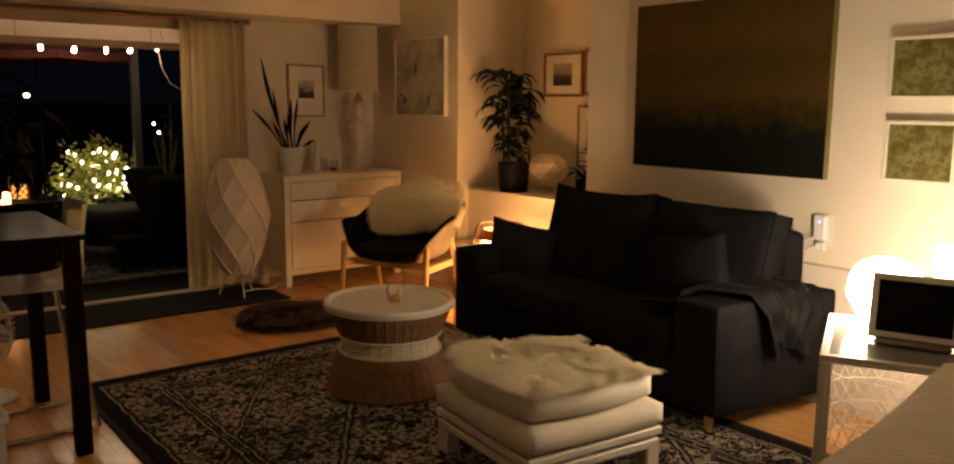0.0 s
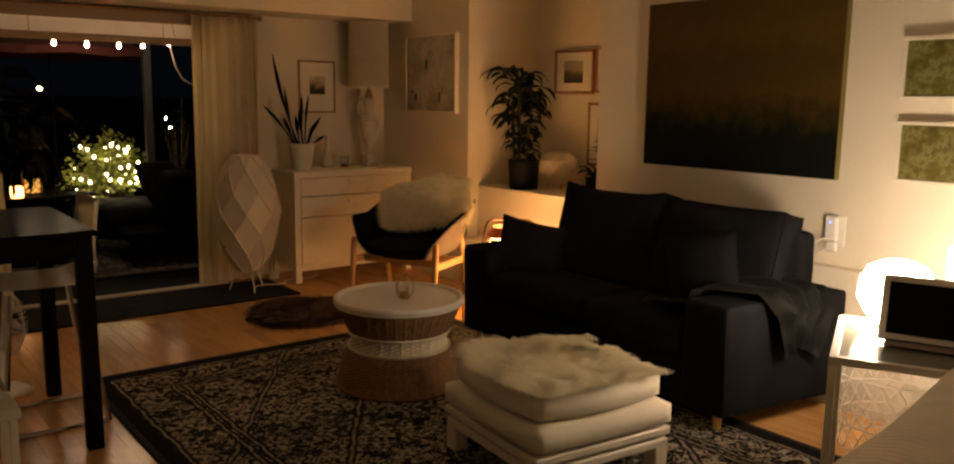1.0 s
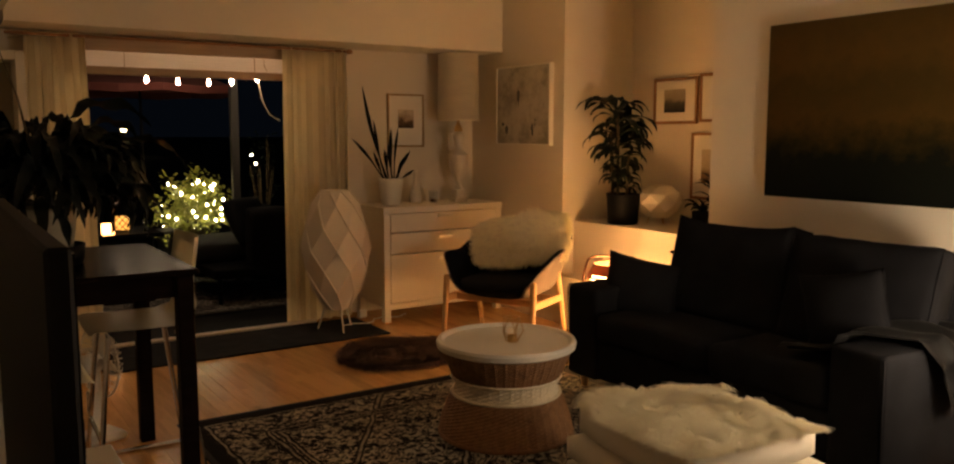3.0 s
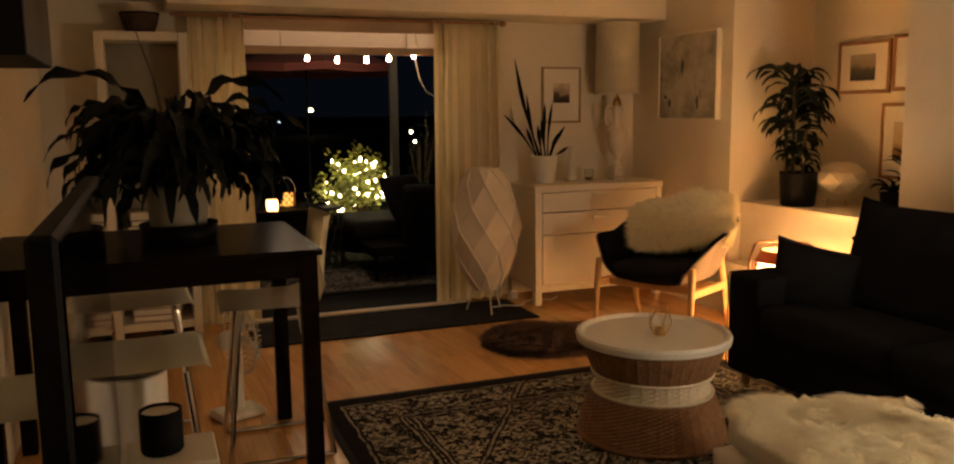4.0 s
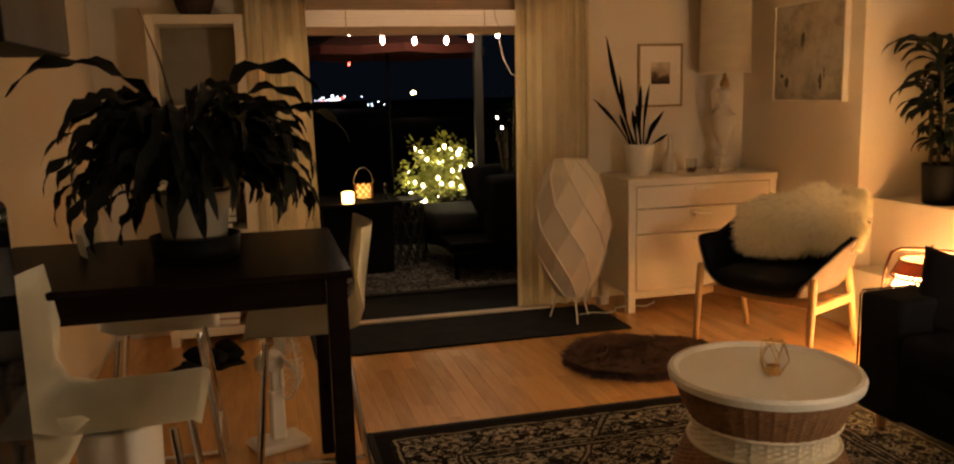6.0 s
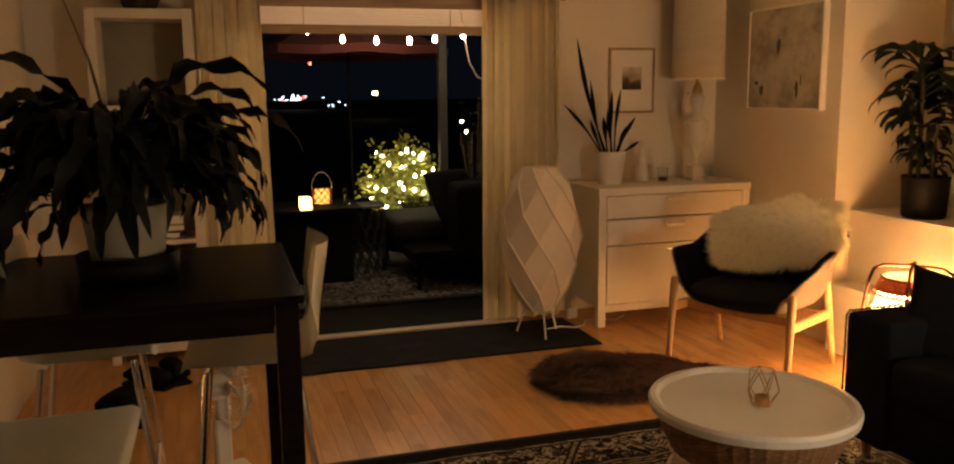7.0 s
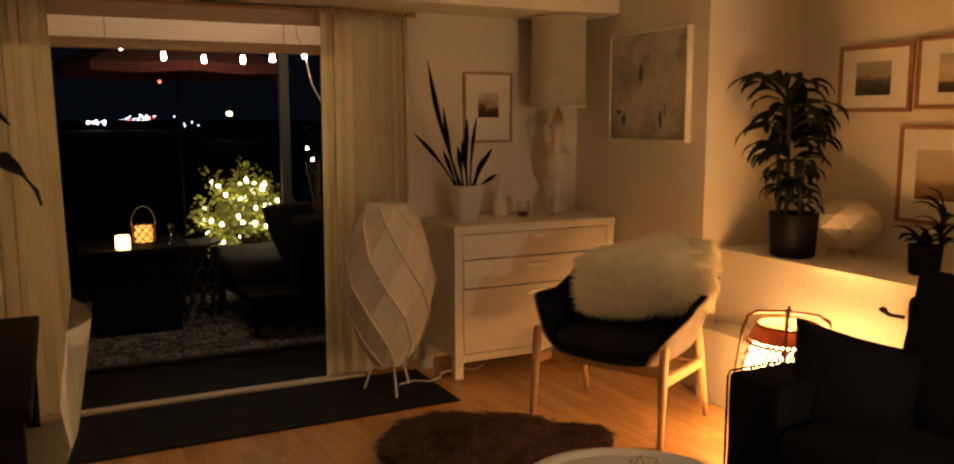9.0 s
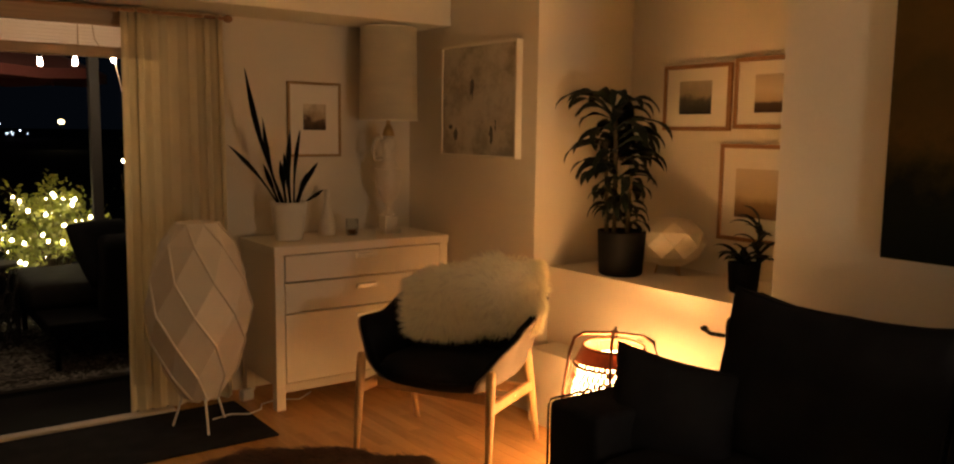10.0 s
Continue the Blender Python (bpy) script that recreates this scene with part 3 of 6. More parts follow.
def corner_pillow(a, b, down, thick, label, seed):
    """Square scatter pillow with drawn-out corners, set by its two upper corners and the way that it hangs from them."""
    a, b, down = Vector(a), Vector(b), Vector(down)
    nrm = (b - a).cross(down).normalized()
    bm = bmesh.new()
    n = 18
    F, B = {}, {}
    for i in range(n + 1):
        for j in range(n + 1):
            u, v = 2 * i / n - 1, 2 * j / n - 1
            pu, pv = u * (1 - 0.09 * (1 - v * v) * u * u), v * (1 - 0.09 * (1 - u * u) * v * v)
            p = a + (b - a) * (pu + 1) / 2 + down * (pv + 1) / 2
            e = max(0, (1 - u * u) * (1 - v * v)) ** 0.45
            wr = 0.014 * noise.noise(Vector((u * 2.5 + seed, v * 2.5, seed))) * e
            F[i, j] = bm.verts.new(p + nrm * (thick / 2 * e + wr))
            B[i, j] = F[i, j] if i in (0, n) or j in (0, n) else bm.verts.new(p - nrm * (thick / 2 * e))
    for i in range(n):
        for j in range(n):
            bm.faces.new((F[i, j], F[i + 1, j], F[i + 1, j + 1], F[i, j + 1]))
            bm.faces.new((B[i, j], B[i, j + 1], B[i + 1, j + 1], B[i + 1, j]))
    rim = [(i, 0) for i in range(n)] + [(n, j) for j in range(n)] + [(i, n) for i in range(n, 0, -1)] + [(0, j) for j in range(n, 0, -1)]
    loop = [F[q].co.copy() for q in rim]
    t = thing("throw_pillow", pose(0, 0, 0), label, "cushion")
    part("cover", bm, M_SOFA, t, smooth=True)
    part("piping", tube(loop, 0.004, 6, closed=True), M_SOFA, t, "dark seam piping", smooth=True)
    return t


corner_pillow((-0.70, -2.48, 0.745), (-0.50, -2.84, 0.68), (-0.14, -0.07, -0.31), 0.15, "dark charcoal throw pillow leaning in the sofa corner", 1)
corner_pillow((-0.60, -3.60, 0.76), (-0.555, -3.98, 0.835), (-0.10, -0.15, -0.33), 0.15, "dark charcoal throw pillow slumped against the sofa back", 2)


# ---- ottoman with fur ----
OT = pose(-1.662, -3.972, 0.0115, 0, 0, -6) @ Matrix.Diagonal((1.03, 1.03, 1, 1))
ot = thing("ottoman", OT, "white low stool with a padded seat under a fur throw", "ottoman")
for x in (-0.27, 0.27):
    for y in (-0.27, 0.27):
        part("leg", box(x - 0.032, x + 0.032, y - 0.032, y + 0.032, 0, 0.125, 0.006), M_WHITE, ot)
for z0, z1, o in ((0.10, 0.135, 0.302), (0.135, 0.15, 0.290), (0.15, 0.182, 0.308)):
    part("apron", box(-o, o, -o, o, z0, z1, 0.006), M_WHITE, ot)
part("seat_pad", pillow(0.63, 0.63, 0.115, 18, 0.22, m=pose(0, 0, 0.178), edge=0.62, wob=0.006, seed=2), M_CUSHION, ot, "white fabric pad", smooth=True)
part("seam", tube([(0.31 * math.copysign(abs(math.cos(q)) ** 0.28, math.cos(q)), 0.31 * math.copysign(abs(math.sin(q)) ** 0.28, math.sin(q)), 0.241) for q in [2 * math.pi * (i + 0.5) / 64 for i in range(64)]], 0.004, 5, closed=True), M_CUSHION, ot, "raised seam round the pad", smooth=True)


def squircle(u, v, c):
    return u * math.sqrt(1 - c * v * v / 2), v * math.sqrt(1 - c * u * u / 2)


def fur_slab(w, d, h, m, strands, length, material, name, label, cat, seed, droop=0.35, wr=0.0026, disc=False, lift=0.26, edge=0.45, sides=0.25, backing=None):
    """Fur throw: a soft slab covered in many tapered, bent locks."""
    rnd = random.Random(seed)
    bm = pillow(w, d, h, 20, 0.35, edge=edge, wob=0.012, seed=seed)
    if disc:
        for q in bm.verts:
            a, b = q.co.x / (w / 2), q.co.y / (d / 2)
            k = 1 + 0.07 * noise.noise(Vector((a * 2, b * 2, seed)))
            q.co.x = a * math.sqrt(max(0, 1 - b * b / 2)) * w / 2 * k
            q.co.y = b * math.sqrt(max(0, 1 - a * a / 2)) * d / 2 * k * (1 - 0.42 * a)
    else:
        for q in bm.verts:
            a, b = squircle(q.co.x / (w / 2), q.co.y / (d / 2), 0.34)
            q.co.x, q.co.y = a * w / 2, b * d / 2
    base = bm
    bm = bmesh.new()
    for _ in range(strands):
        reach = 1.0 if sides else 0.93
        u, v = rnd.uniform(-reach, reach), rnd.uniform(-reach, reach)
        side = rnd.random() < sides
        if side:
            if rnd.random() < 0.5:
                u = rnd.choice((-1, 1)) * 0.97
            else:
                v = rnd.choice((-1, 1)) * 0.97
        e = max(0, (1 - abs(u) ** 4) * (1 - abs(v) ** 4)) ** 0.35
        z = h / 2 + h / 2 * (edge + (1 - edge) * e) - 0.004
        if side:
            z *= rnd.uniform(0.35, 1.0)
        su, sv = squircle(u, v, 0.34)
        p = Vector((su * w / 2, sv * d / 2, z + 0.004))
        clump = 0.35 + 1.3 * abs(noise.noise(Vector((u * 7, v * 7, seed + 3))))
        if disc:
            k = 1 + 0.07 * noise.noise(Vector((u * 2, v * 2, seed)))
            p.x = u * math.sqrt(1 - v * v / 2) * w / 2 * k
            p.y = v * math.sqrt(1 - u * u / 2) * d / 2 * k * (1 - 0.42 * u)
        ang = 3.2 * noise.noise(Vector((u * 1.3, v * 1.3, seed))) + rnd.uniform(-0.4, 0.4) + 4.0
        flow = Vector((math.cos(ang), math.sin(ang), 0)) * 0.8 + Vector((u, v, 0)) * (1.1 if side else 0.5 if sides else 0.3)
        flow.normalize()
        ln = length * rnd.uniform(0.6, 1.25) * (0.7 if side else 1)
        side_v = flow.cross(Vector((0, 0, 1))).normalized() * wr * rnd.uniform(0.7, 1.5)
        a = p + side_v
        b = p - side_v
        mid = p + flow * ln * 0.5 + Vector((0, 0, ln * lift * clump * (1 - 0.6 * side)))
        tip = p + flow * ln + Vector((0, 0, ln * (lift * 0.9 - droop * (2.2 if side else rnd.random() * 0.4))))
        va, vb, vc, vd, ve = (bm.verts.new(q) for q in (a, b, mid - side_v * 0.8, mid + side_v * 0.8, tip))
        bm.faces.new((va, vb, vc, vd))
        bm.faces.new((vd, vc, ve))
    t = thing(name, m, label, cat)
    part("hide", base, backing or material, t, "soft backing under the fur", smooth=True)
    part("pile", bm, material, t, "long hair lying in tufts", smooth=True)["kind"] = "stuff"
    return t


fur_slab(0.615, 0.615, 0.115, OT @ pose(-0.002, 0, 0.286), 46000, 0.085, M_FUR, "fur_throw", "long-haired white fur throw lying on the stool", "fur throw", 3, wr=0.0015, lift=0.34, edge=0.66, sides=0.0, backing=M_CUSHION)

# ---- wicker coffee table ----
cof = thing("coffee_table", pose(-1.66, -2.84, 0.0115), "round hourglass wicker coffee table with a white tray top", "coffee table")
CP = [(0.305, 0.0), (0.31, 0.02), (0.295, 0.09), (0.27, 0.155), (0.248, 0.195)]
CM = [(0.246, 0.195), (0.236, 0.215), (0.233, 0.235), (0.236, 0.258), (0.247, 0.275)]
CU = [(0.248, 0.275), (0.268, 0.32), (0.288, 0.365), (0.30, 0.405)]


def ribbed(prof, n, amp, rows):
    """Woven wall: vertical ribs crossed by small over-and-under courses."""
    bm = bmesh.new()
    R = []
    z0, z1 = prof[0][1], prof[-1][1]
    for k in range(rows + 1):
        z = z0 + (z1 - z0) * k / rows
        for (ra, za), (rb, zb) in zip(prof, prof[1:]):
            if za <= z <= zb + 1e-9:
                r = ra + (rb - ra) * (z - za) / (zb - za)
                break
        ring = []
        for i in range(n):
            a = 2 * math.pi * i / n
            w = amp * ((1 if (i // 2 + k) % 2 else -1) * 0.5 + (0.6 if i % 4 == 0 else -0.2))
            ring.append(bm.verts.new(((r + w) * math.cos(a), (r + w) * math.sin(a), z)))
        R.append(ring)
    for a, b in zip(R, R[1:]):
        for i in range(n):
            bm.faces.new((a[i], a[(i + 1) % n], b[(i + 1) % n], b[i]))
    return bm


part("lower_drum", ribbed(CP, 160, 0.0028, 26), M_WICKER, cof, "brown woven wicker")
part("waist", ribbed(CM, 120, 0.004, 9), M_WICKERW, cof, "white painted wicker band")
part("upper_drum", ribbed(CU, 160, 0.0028, 18), M_WICKER, cof, "brown woven wicker")
part("foot_rim", tube([(0.306 * math.cos(2 * math.pi * i / 48), 0.306 * math.sin(2 * math.pi * i / 48), 0.012) for i in range(48)], 0.011, 8, closed=True), M_WICKER, cof)
for z in (0.197, 0.274):
    part("binding", tube([(0.25 * math.cos(2 * math.pi * i / 48), 0.25 * math.sin(2 * math.pi * i / 48), z) for i in range(48)], 0.007, 6, closed=True), M_WICKERW, cof)
part("tray_top", lathe([(0.30, 0.40), (0.318, 0.408), (0.322, 0.43), (0.316, 0.442), (0.300, 0.443), (0.292, 0.436), (0.285, 0.430), (0.001, 0.430)], 64), M_WTOP, cof, "white lacquered tray top", smooth=False)


def wire_holder(m, h, r, label):
    """Geometric wire tealight holder with a small glass cup."""
    t = thing("candle_holder", m, label, "candle holder")
    n = 5
    lo = [(r * 0.55 * math.cos(2 * math.pi * i / n), r * 0.55 * math.sin(2 * math.pi * i / n), 0.004) for i in range(n)]
    mi = [(r * math.cos(2 * math.pi * (i + .5) / n), r * math.sin(2 * math.pi * (i + .5) / n), h * 0.45) for i in range(n)]
    hi = [(r * 0.78 * math.cos(2 * math.pi * i / n), r * 0.78 * math.sin(2 * math.pi * i / n), h) for i in range(n)]
    bm = bmesh.new()
    for i in range(n):
        j = (i + 1) % n
        for a, b in ((lo[i], lo[j]), (hi[i], hi[j]), (lo[i], mi[i]), (lo[j], mi[i]), (mi[i], hi[i]), (mi[i], hi[j])):
            tube([a, b], 0.0017, 5, bm)
    part("wire_cage", bm, M_BRASS, t, "thin brass wire cage")
    part("cup", lathe([(r * 0.42, 0.004), (r * 0.46, h * 0.28), (r * 0.43, h * 0.28), (r * 0.4, 0.01)], 18), M_BRASS, t)
    return t


wire_holder(pose(-1.655, -2.88, 0.4425), 0.115, 0.05, "brass wire tealight holder standing on the coffee table")

# ---- chest of drawers ----
cab = thing("chest_of_drawers", pose(0, 0, 0), "cream white three-drawer chest with slim metal pulls", "chest of drawers")
X0, X1, YF, YB, ZT = -1.075, -0.035, -0.475, -0.006, 0.85
part("top", box(X0 - 0.005, X1 + 0.005, YF - 0.006, YB, ZT - 0.045, ZT, 0.003), M_CABINET, cab)
part("side", box(X0, X0 + 0.05, YF, YB, 0.13, ZT - 0.046, 0.002), M_CABINET, cab)
part("side", box(X1 - 0.05, X1, YF, YB, 0.13, ZT - 0.046, 0.002), M_CABINET, cab)
part("bottom", box(X0 + 0.05, X1 - 0.05, YF + 0.004, YB, 0.09, 0.135, 0.002), M_CABINET, cab)
part("back", box(X0 + 0.05, X1 - 0.05, YB - 0.012, YB, 0.135, ZT - 0.046), M_CABINET, cab)
for x in (X0, X1 - 0.05):
    for y in (YF, YB - 0.05):
        part("leg", box(x, x + 0.05, y, y + 0.05, 0, 0.13, 0.002), M_CABINET, cab)
for z0, z1, hz in ((0.665, 0.80, 0.775), (0.505, 0.657, 0.613), (0.14, 0.497, 0.455)):
    d = part("drawer", box(X0 + 0.054, X1 - 0.054, YF - 0.002, YF + 0.34, z0, z1, 0.003), M_CABINET, cab)
    part("handle", box(-0.625, -0.50, YF - 0.022, YF - 0.003, hz - 0.012, hz + 0.012, 0.003), M_ALU, d, "slim bright metal pull")

# ---- armchair ----
ac = thing("armchair", pose(-0.60, -1.338, 0, 0, 0, -63), "dark fabric shell armchair with taupe back and birch legs", "armchair")


def chair_shell(off, back_only=False):
    """Scooped shell: high behind, level arms that flare out at their front tips, open low front (local -y is the front)."""
    bm = bmesh.new()
    n, k = 96, 12
    R = []
    for i in range(n):
        a = 2 * math.pi * i / n - math.pi
        f = min(1, max(0, (abs(a) - radians(111)) / radians(31)))
        f = f * f * (3 - 2 * f)
        up = math.cos(min(abs(a), math.pi / 2)) ** 1.4
        top = (0.575 + 0.20 * up + 0.012 * math.sin(min(abs(a), 2.0)) ** 8) * (1 - f) + 0.375 * f
        c, s = math.cos(a), math.sin(a)
        q = (abs(c) ** 3.6 + abs(s) ** 3.6) ** (-1 / 3.6)
        tip = math.exp(-((abs(a) - radians(120)) / radians(20)) ** 2)
        col = []
        for j in range(k + 1):
            w = j / k
            z = 0.325 + (top - 0.325) * w
            g = (z - 0.325) / 0.25
            low = min(1, g * 2.6) ** 0.55
            rx = 0.228 + 0.09 * low + (0.04 + 0.05 * tip) * max(0, g - 0.3) ** 1.4 * 1.5 + off
            ry = 0.208 + 0.078 * low + off
            lean = 0.09 * max(0, g) ** 1.2 * max(0, c)
            col.append(bm.verts.new((rx * s * q, ry * c * q + lean - 0.012, z)))
        R.append(col)
    for i in range(n):
        if back_only and abs(2 * math.pi * (i + 0.5) / n - math.pi) > radians(136):
            continue
        a, b = R[i], R[(i + 1) % n]
        for j in range(k):
            bm.faces.new((a[j], a[j + 1], b[j + 1], b[j]))
    bmesh.ops.delete(bm, geom=[v for v in bm.verts if not v.link_faces], context="VERTS")
    rim = [R[i][k].co.copy() for i in range(n)] if not back_only else []
    return bm, rim


bm, rim = chair_shell(0.0)
bmesh.ops.solidify(bm, geom=bm.faces[:], thickness=0.02)
inner = part("inner_shell", bm, M_NAVY, ac, "dark fabric inner shell", smooth=True)
part("piping", tube(rim, 0.0065, 6, closed=True), M_NAVY, inner, "dark rolled edge", smooth=True)
bm, rim = chair_shell(0.014, True)
bmesh.ops.solidify(bm, geom=bm.faces[:], thickness=0.006)
part("outer_shell", bm, M_FELT, ac, "taupe fabric outer shell", smooth=True)


def round_square(w, d, prof, m):
    """Cushion turned from a rounded square: rows of (share of the size, height)."""
    bm = bmesh.new()
    n = 48
    R = []
    for r, z in prof:
        row = []
        for i in range(n):
            a = 2 * math.pi * i / n
            q = (abs(math.cos(a)) ** 3 + abs(math.sin(a)) ** 3) ** (-1 / 3)
            row.append(bm.verts.new((w * r * math.cos(a) * q, d * r * math.sin(a) * q, z)))
        R.append(row)
    for a, b in zip(R, R[1:]):
        for i in range(n):
            bm.faces.new((a[i], a[(i + 1) % n], b[(i + 1) % n], b[i]))
    bm.faces.new(R[0][::-1])
    bm.faces.new(R[-1])
    return merge(bm, None, m)


part("seat_base", round_square(0.215, 0.20, ((0.2, 0.0), (0.9, 0.004), (1.0, 0.018), (1.06, 0.05)), pose(0, -0.012, 0.308)), M_NAVY, ac, smooth=True)
part("seat_cushion", round_square(0.275, 0.262, ((0.9, 0.0), (0.985, 0.012), (1.0, 0.028), (0.97, 0.046), (0.86, 0.058), (0.5, 0.067), (0.1, 0.07)), pose(0, -0.022, 0.366)), M_SEATPAD, ac, "dark blue-grey seat cushion", smooth=True)
for sx in (-1, 1):
    for nm, pts in (("front_leg", ((0.33, -0.268, 0.0), (0.322, -0.235, 0.45))), ("rear_leg", ((0.325, 0.262, 0.0), (0.322, 0.13, 0.47)))):
        p0, p1 = Vector(pts[0]), Vector(pts[1])
        p0.x, p1.x = p0.x * sx, p1.x * sx
        d = (p1 - p0)
        rows = [(0.0, 0.0135), (0.3, 0.0165), (0.65, 0.0205), (0.93, 0.021), (0.985, 0.0185), (1.0, 0.011)]
        rot = Vector((0, 0, 1)).rotation_difference(d.normalized()).to_matrix().to_4x4()
        part(nm, lathe([(r, w * d.length) for w, r in rows], 16, m=Matrix.Translation(p0) @ rot), M_BIRCH, ac, "round tapered birch leg", smooth=True)
    rail = part("side_rail", box(sx * 0.326 - 0.012, sx * 0.326 + 0.012, -0.232, 0.178, 0.265, 0.312, 0.004), M_BIRCH, ac, "flat birch rail")
    part("bolt", lathe([(0.006, 0.0), (0.006, 0.003), (0.004, 0.004)], 10, m=pose(sx * 0.338, -0.02, 0.288, 0, 90 * sx, 0)), M_CHROME, rail, "small metal bolt")
for y in (-0.125, 0.10):
    part("cross_rail", box(-0.313, 0.313, y, y + 0.024, 0.262, 0.307, 0.004), M_BIRCH, ac, "flat birch rail")
fur_slab(0.62, 0.32, 0.13, pose(-0.60, -1.338, 0, 0, 0, -63) @ pose(0.05, 0.17, 0.66, 60, 0, 8) @ pose(0, 0, 0, 0, 0, 10) @ pose(0, 0, -0.065), 16000, 0.075, M_FURSHADED, "fur_cushion", "fluffy long-haired white cushion leaning in the armchair", "cushion", 8, droop=0.2, wr=0.0018, lift=0.3)
fur_slab(0.98, 0.56, 0.03, pose(-1.30, -1.40, 0.001, 0, 0, -19), 20000, 0.07, M_DFUR, "sheepskin_rug", "dark brown sheepskin rug lying on the wood floor", "rug", 12, droop=0.3, disc=True, lift=0.42, wr=0.0032)

# ---- dining table and chairs ----
TT = 0.895
dt = thing("dining_table", pose(0, 0, 0), "tall black-brown rectangular table standing against the wall", "table")
part("tabletop", box(-4.15, -3.03, -2.83, -1.96, TT - 0.022, TT, 0.004), M_BLACKWOOD, dt, "black-brown stained top")
part("apron", box(-4.08, -3.11, -2.79, -2.77, TT - 0.105, TT - 0.023), M_BLACKWOOD, dt)
part("apron", box(-4.08, -3.11, -2.02, -2.0, TT - 0.105, TT - 0.023), M_BLACKWOOD, dt)
part("apron", box(-3.09, -3.07, -2.74, -2.05, TT - 0.105, TT - 0.023), M_BLACKWOOD, dt)
part("apron", box(-4.12, -4.10, -2.74, -2.05, TT - 0.105, TT - 0.023), M_BLACKWOOD, dt)
for x in (-4.135, -3.105):
    for y in (-2.805, -2.045):
        part("leg", box(x, x + 0.06, y, y + 0.06, 0, TT - 0.023, 0.003), M_BLACKWOOD, dt)


def dining_chair(m, label):
    """Counter chair: white curved shell on crossed chrome legs (local -y is the front of the seat)."""
    t = thing("counter_chair", m, label, "chair", "chairs round the tall table")
    bm = bmesh.new()
    prof = [(-0.21, 0.615), (-0.19, 0.628), (-0.05, 0.622), (0.10, 0.622), (0.165, 0.64), (0.20, 0.70), (0.217, 0.80), (0.237, 0.92), (0.243, 0.965)]
    R = []
    for y, z in prof:
        row = []
        for j in range(13):
            u = j / 6 - 1
            curl = 0.05 * u * u * max(0, min(1, (z - 0.66) / 0.15))
            w = 0.21 if z < 0.7 else 0.21 - 0.02 * (z - 0.7) / 0.25
            row.append(bm.verts.new((u * w, y - curl, z + 0.008 * u * u)))
        R.append(row)
    for a, b in zip(R, R[1:]):
        for j in range(12):
            bm.faces.new((a[j], a[j + 1], b[j + 1], b[j]))
    bmesh.ops.solidify(bm, geom=bm.faces[:], thickness=-0.028)
    bmesh.ops.bevel(bm, geom=[e for e in bm.edges if e.is_manifold and e.calc_face_angle(0) > 1.0], offset=0.008, segments=2, affect="EDGES")
    part("seat_shell", bm, M_SEATW, t, "glossy white curved shell", smooth=True)
    for sx in (-1, 1):
        part("leg", tube([(sx * 0.155, -0.14, 0.6), (sx * 0.195, -0.2, 0.011)], 0.011, 8), M_CHROME, t, "chrome tube leg")
        part("leg", tube([(sx * 0.155, 0.12, 0.6), (sx * 0.195, 0.2, 0.011)], 0.011, 8), M_CHROME, t, "chrome tube leg")
        part("runner", tube([(sx * 0.195, -0.2, 0.011), (sx * 0.195, 0.2, 0.011)], 0.0105, 8), M_CHROME, t, "chrome floor runner")
    part("footrest", tube([(-0.183, -0.181, 0.19), (0.183, -0.181, 0.19)], 0.009, 8), M_CHROME, t, "chrome footrest bar")
    return t


c1 = dining_chair(pose(-3.66, -3.0, 0, 0, 0, 90), "white curved chair with chrome legs pulled up to the tall table")
copy_thing(c1, pose(-3.15, -2.33, 0.0, 0, 0, -92))
copy_thing(c1, pose(-3.66, -2.12, 0, 0, 0, 92))
copy_thing(c1, pose(-3.93, -3.30, 0, 0, 0, 90))

# ---- pictures ----
def picture(name, wallaxis, c, w, h, d, frame_w, frame_mat, inner, label, mount=None, img=None, tilt=0.0):
    """Framed picture. wallaxis 'y': hangs on a wall facing -y; 'x': facing -x; 'p': facing +x. c: centre on the wall face."""
    rz = {"y": 0, "x": -90, "p": 90}[wallaxis]
    t = thing(name, pose(*c, 0, 0, rz) @ pose(0, 0, 0, 0, tilt, 0), label, "picture")
    hw, hh = w / 2, h / 2
    for a in ((-hw, hw, hh - frame_w, hh), (-hw, hw, -hh, -hh + frame_w), (-hw, -hw + frame_w, -hh + frame_w, hh - frame_w), (hw - frame_w, hw, -hh + frame_w, hh - frame_w)):
        part("frame", box(a[0], a[1], -d, -0.002, a[2], a[3], 0.002), frame_mat, t)
    part("mount" if mount else "panel", box(-hw + frame_w, hw - frame_w, -d + 0.008, -0.003, -hh + frame_w, hh - frame_w), mount or inner, t)
    if img:
        x0, x1, z0, z1 = img
        part("print", box(x0 * hw, x1 * hw, -d + 0.005, -d + 0.0075, z0 * hh, z1 * hh), inner, t)
    return t


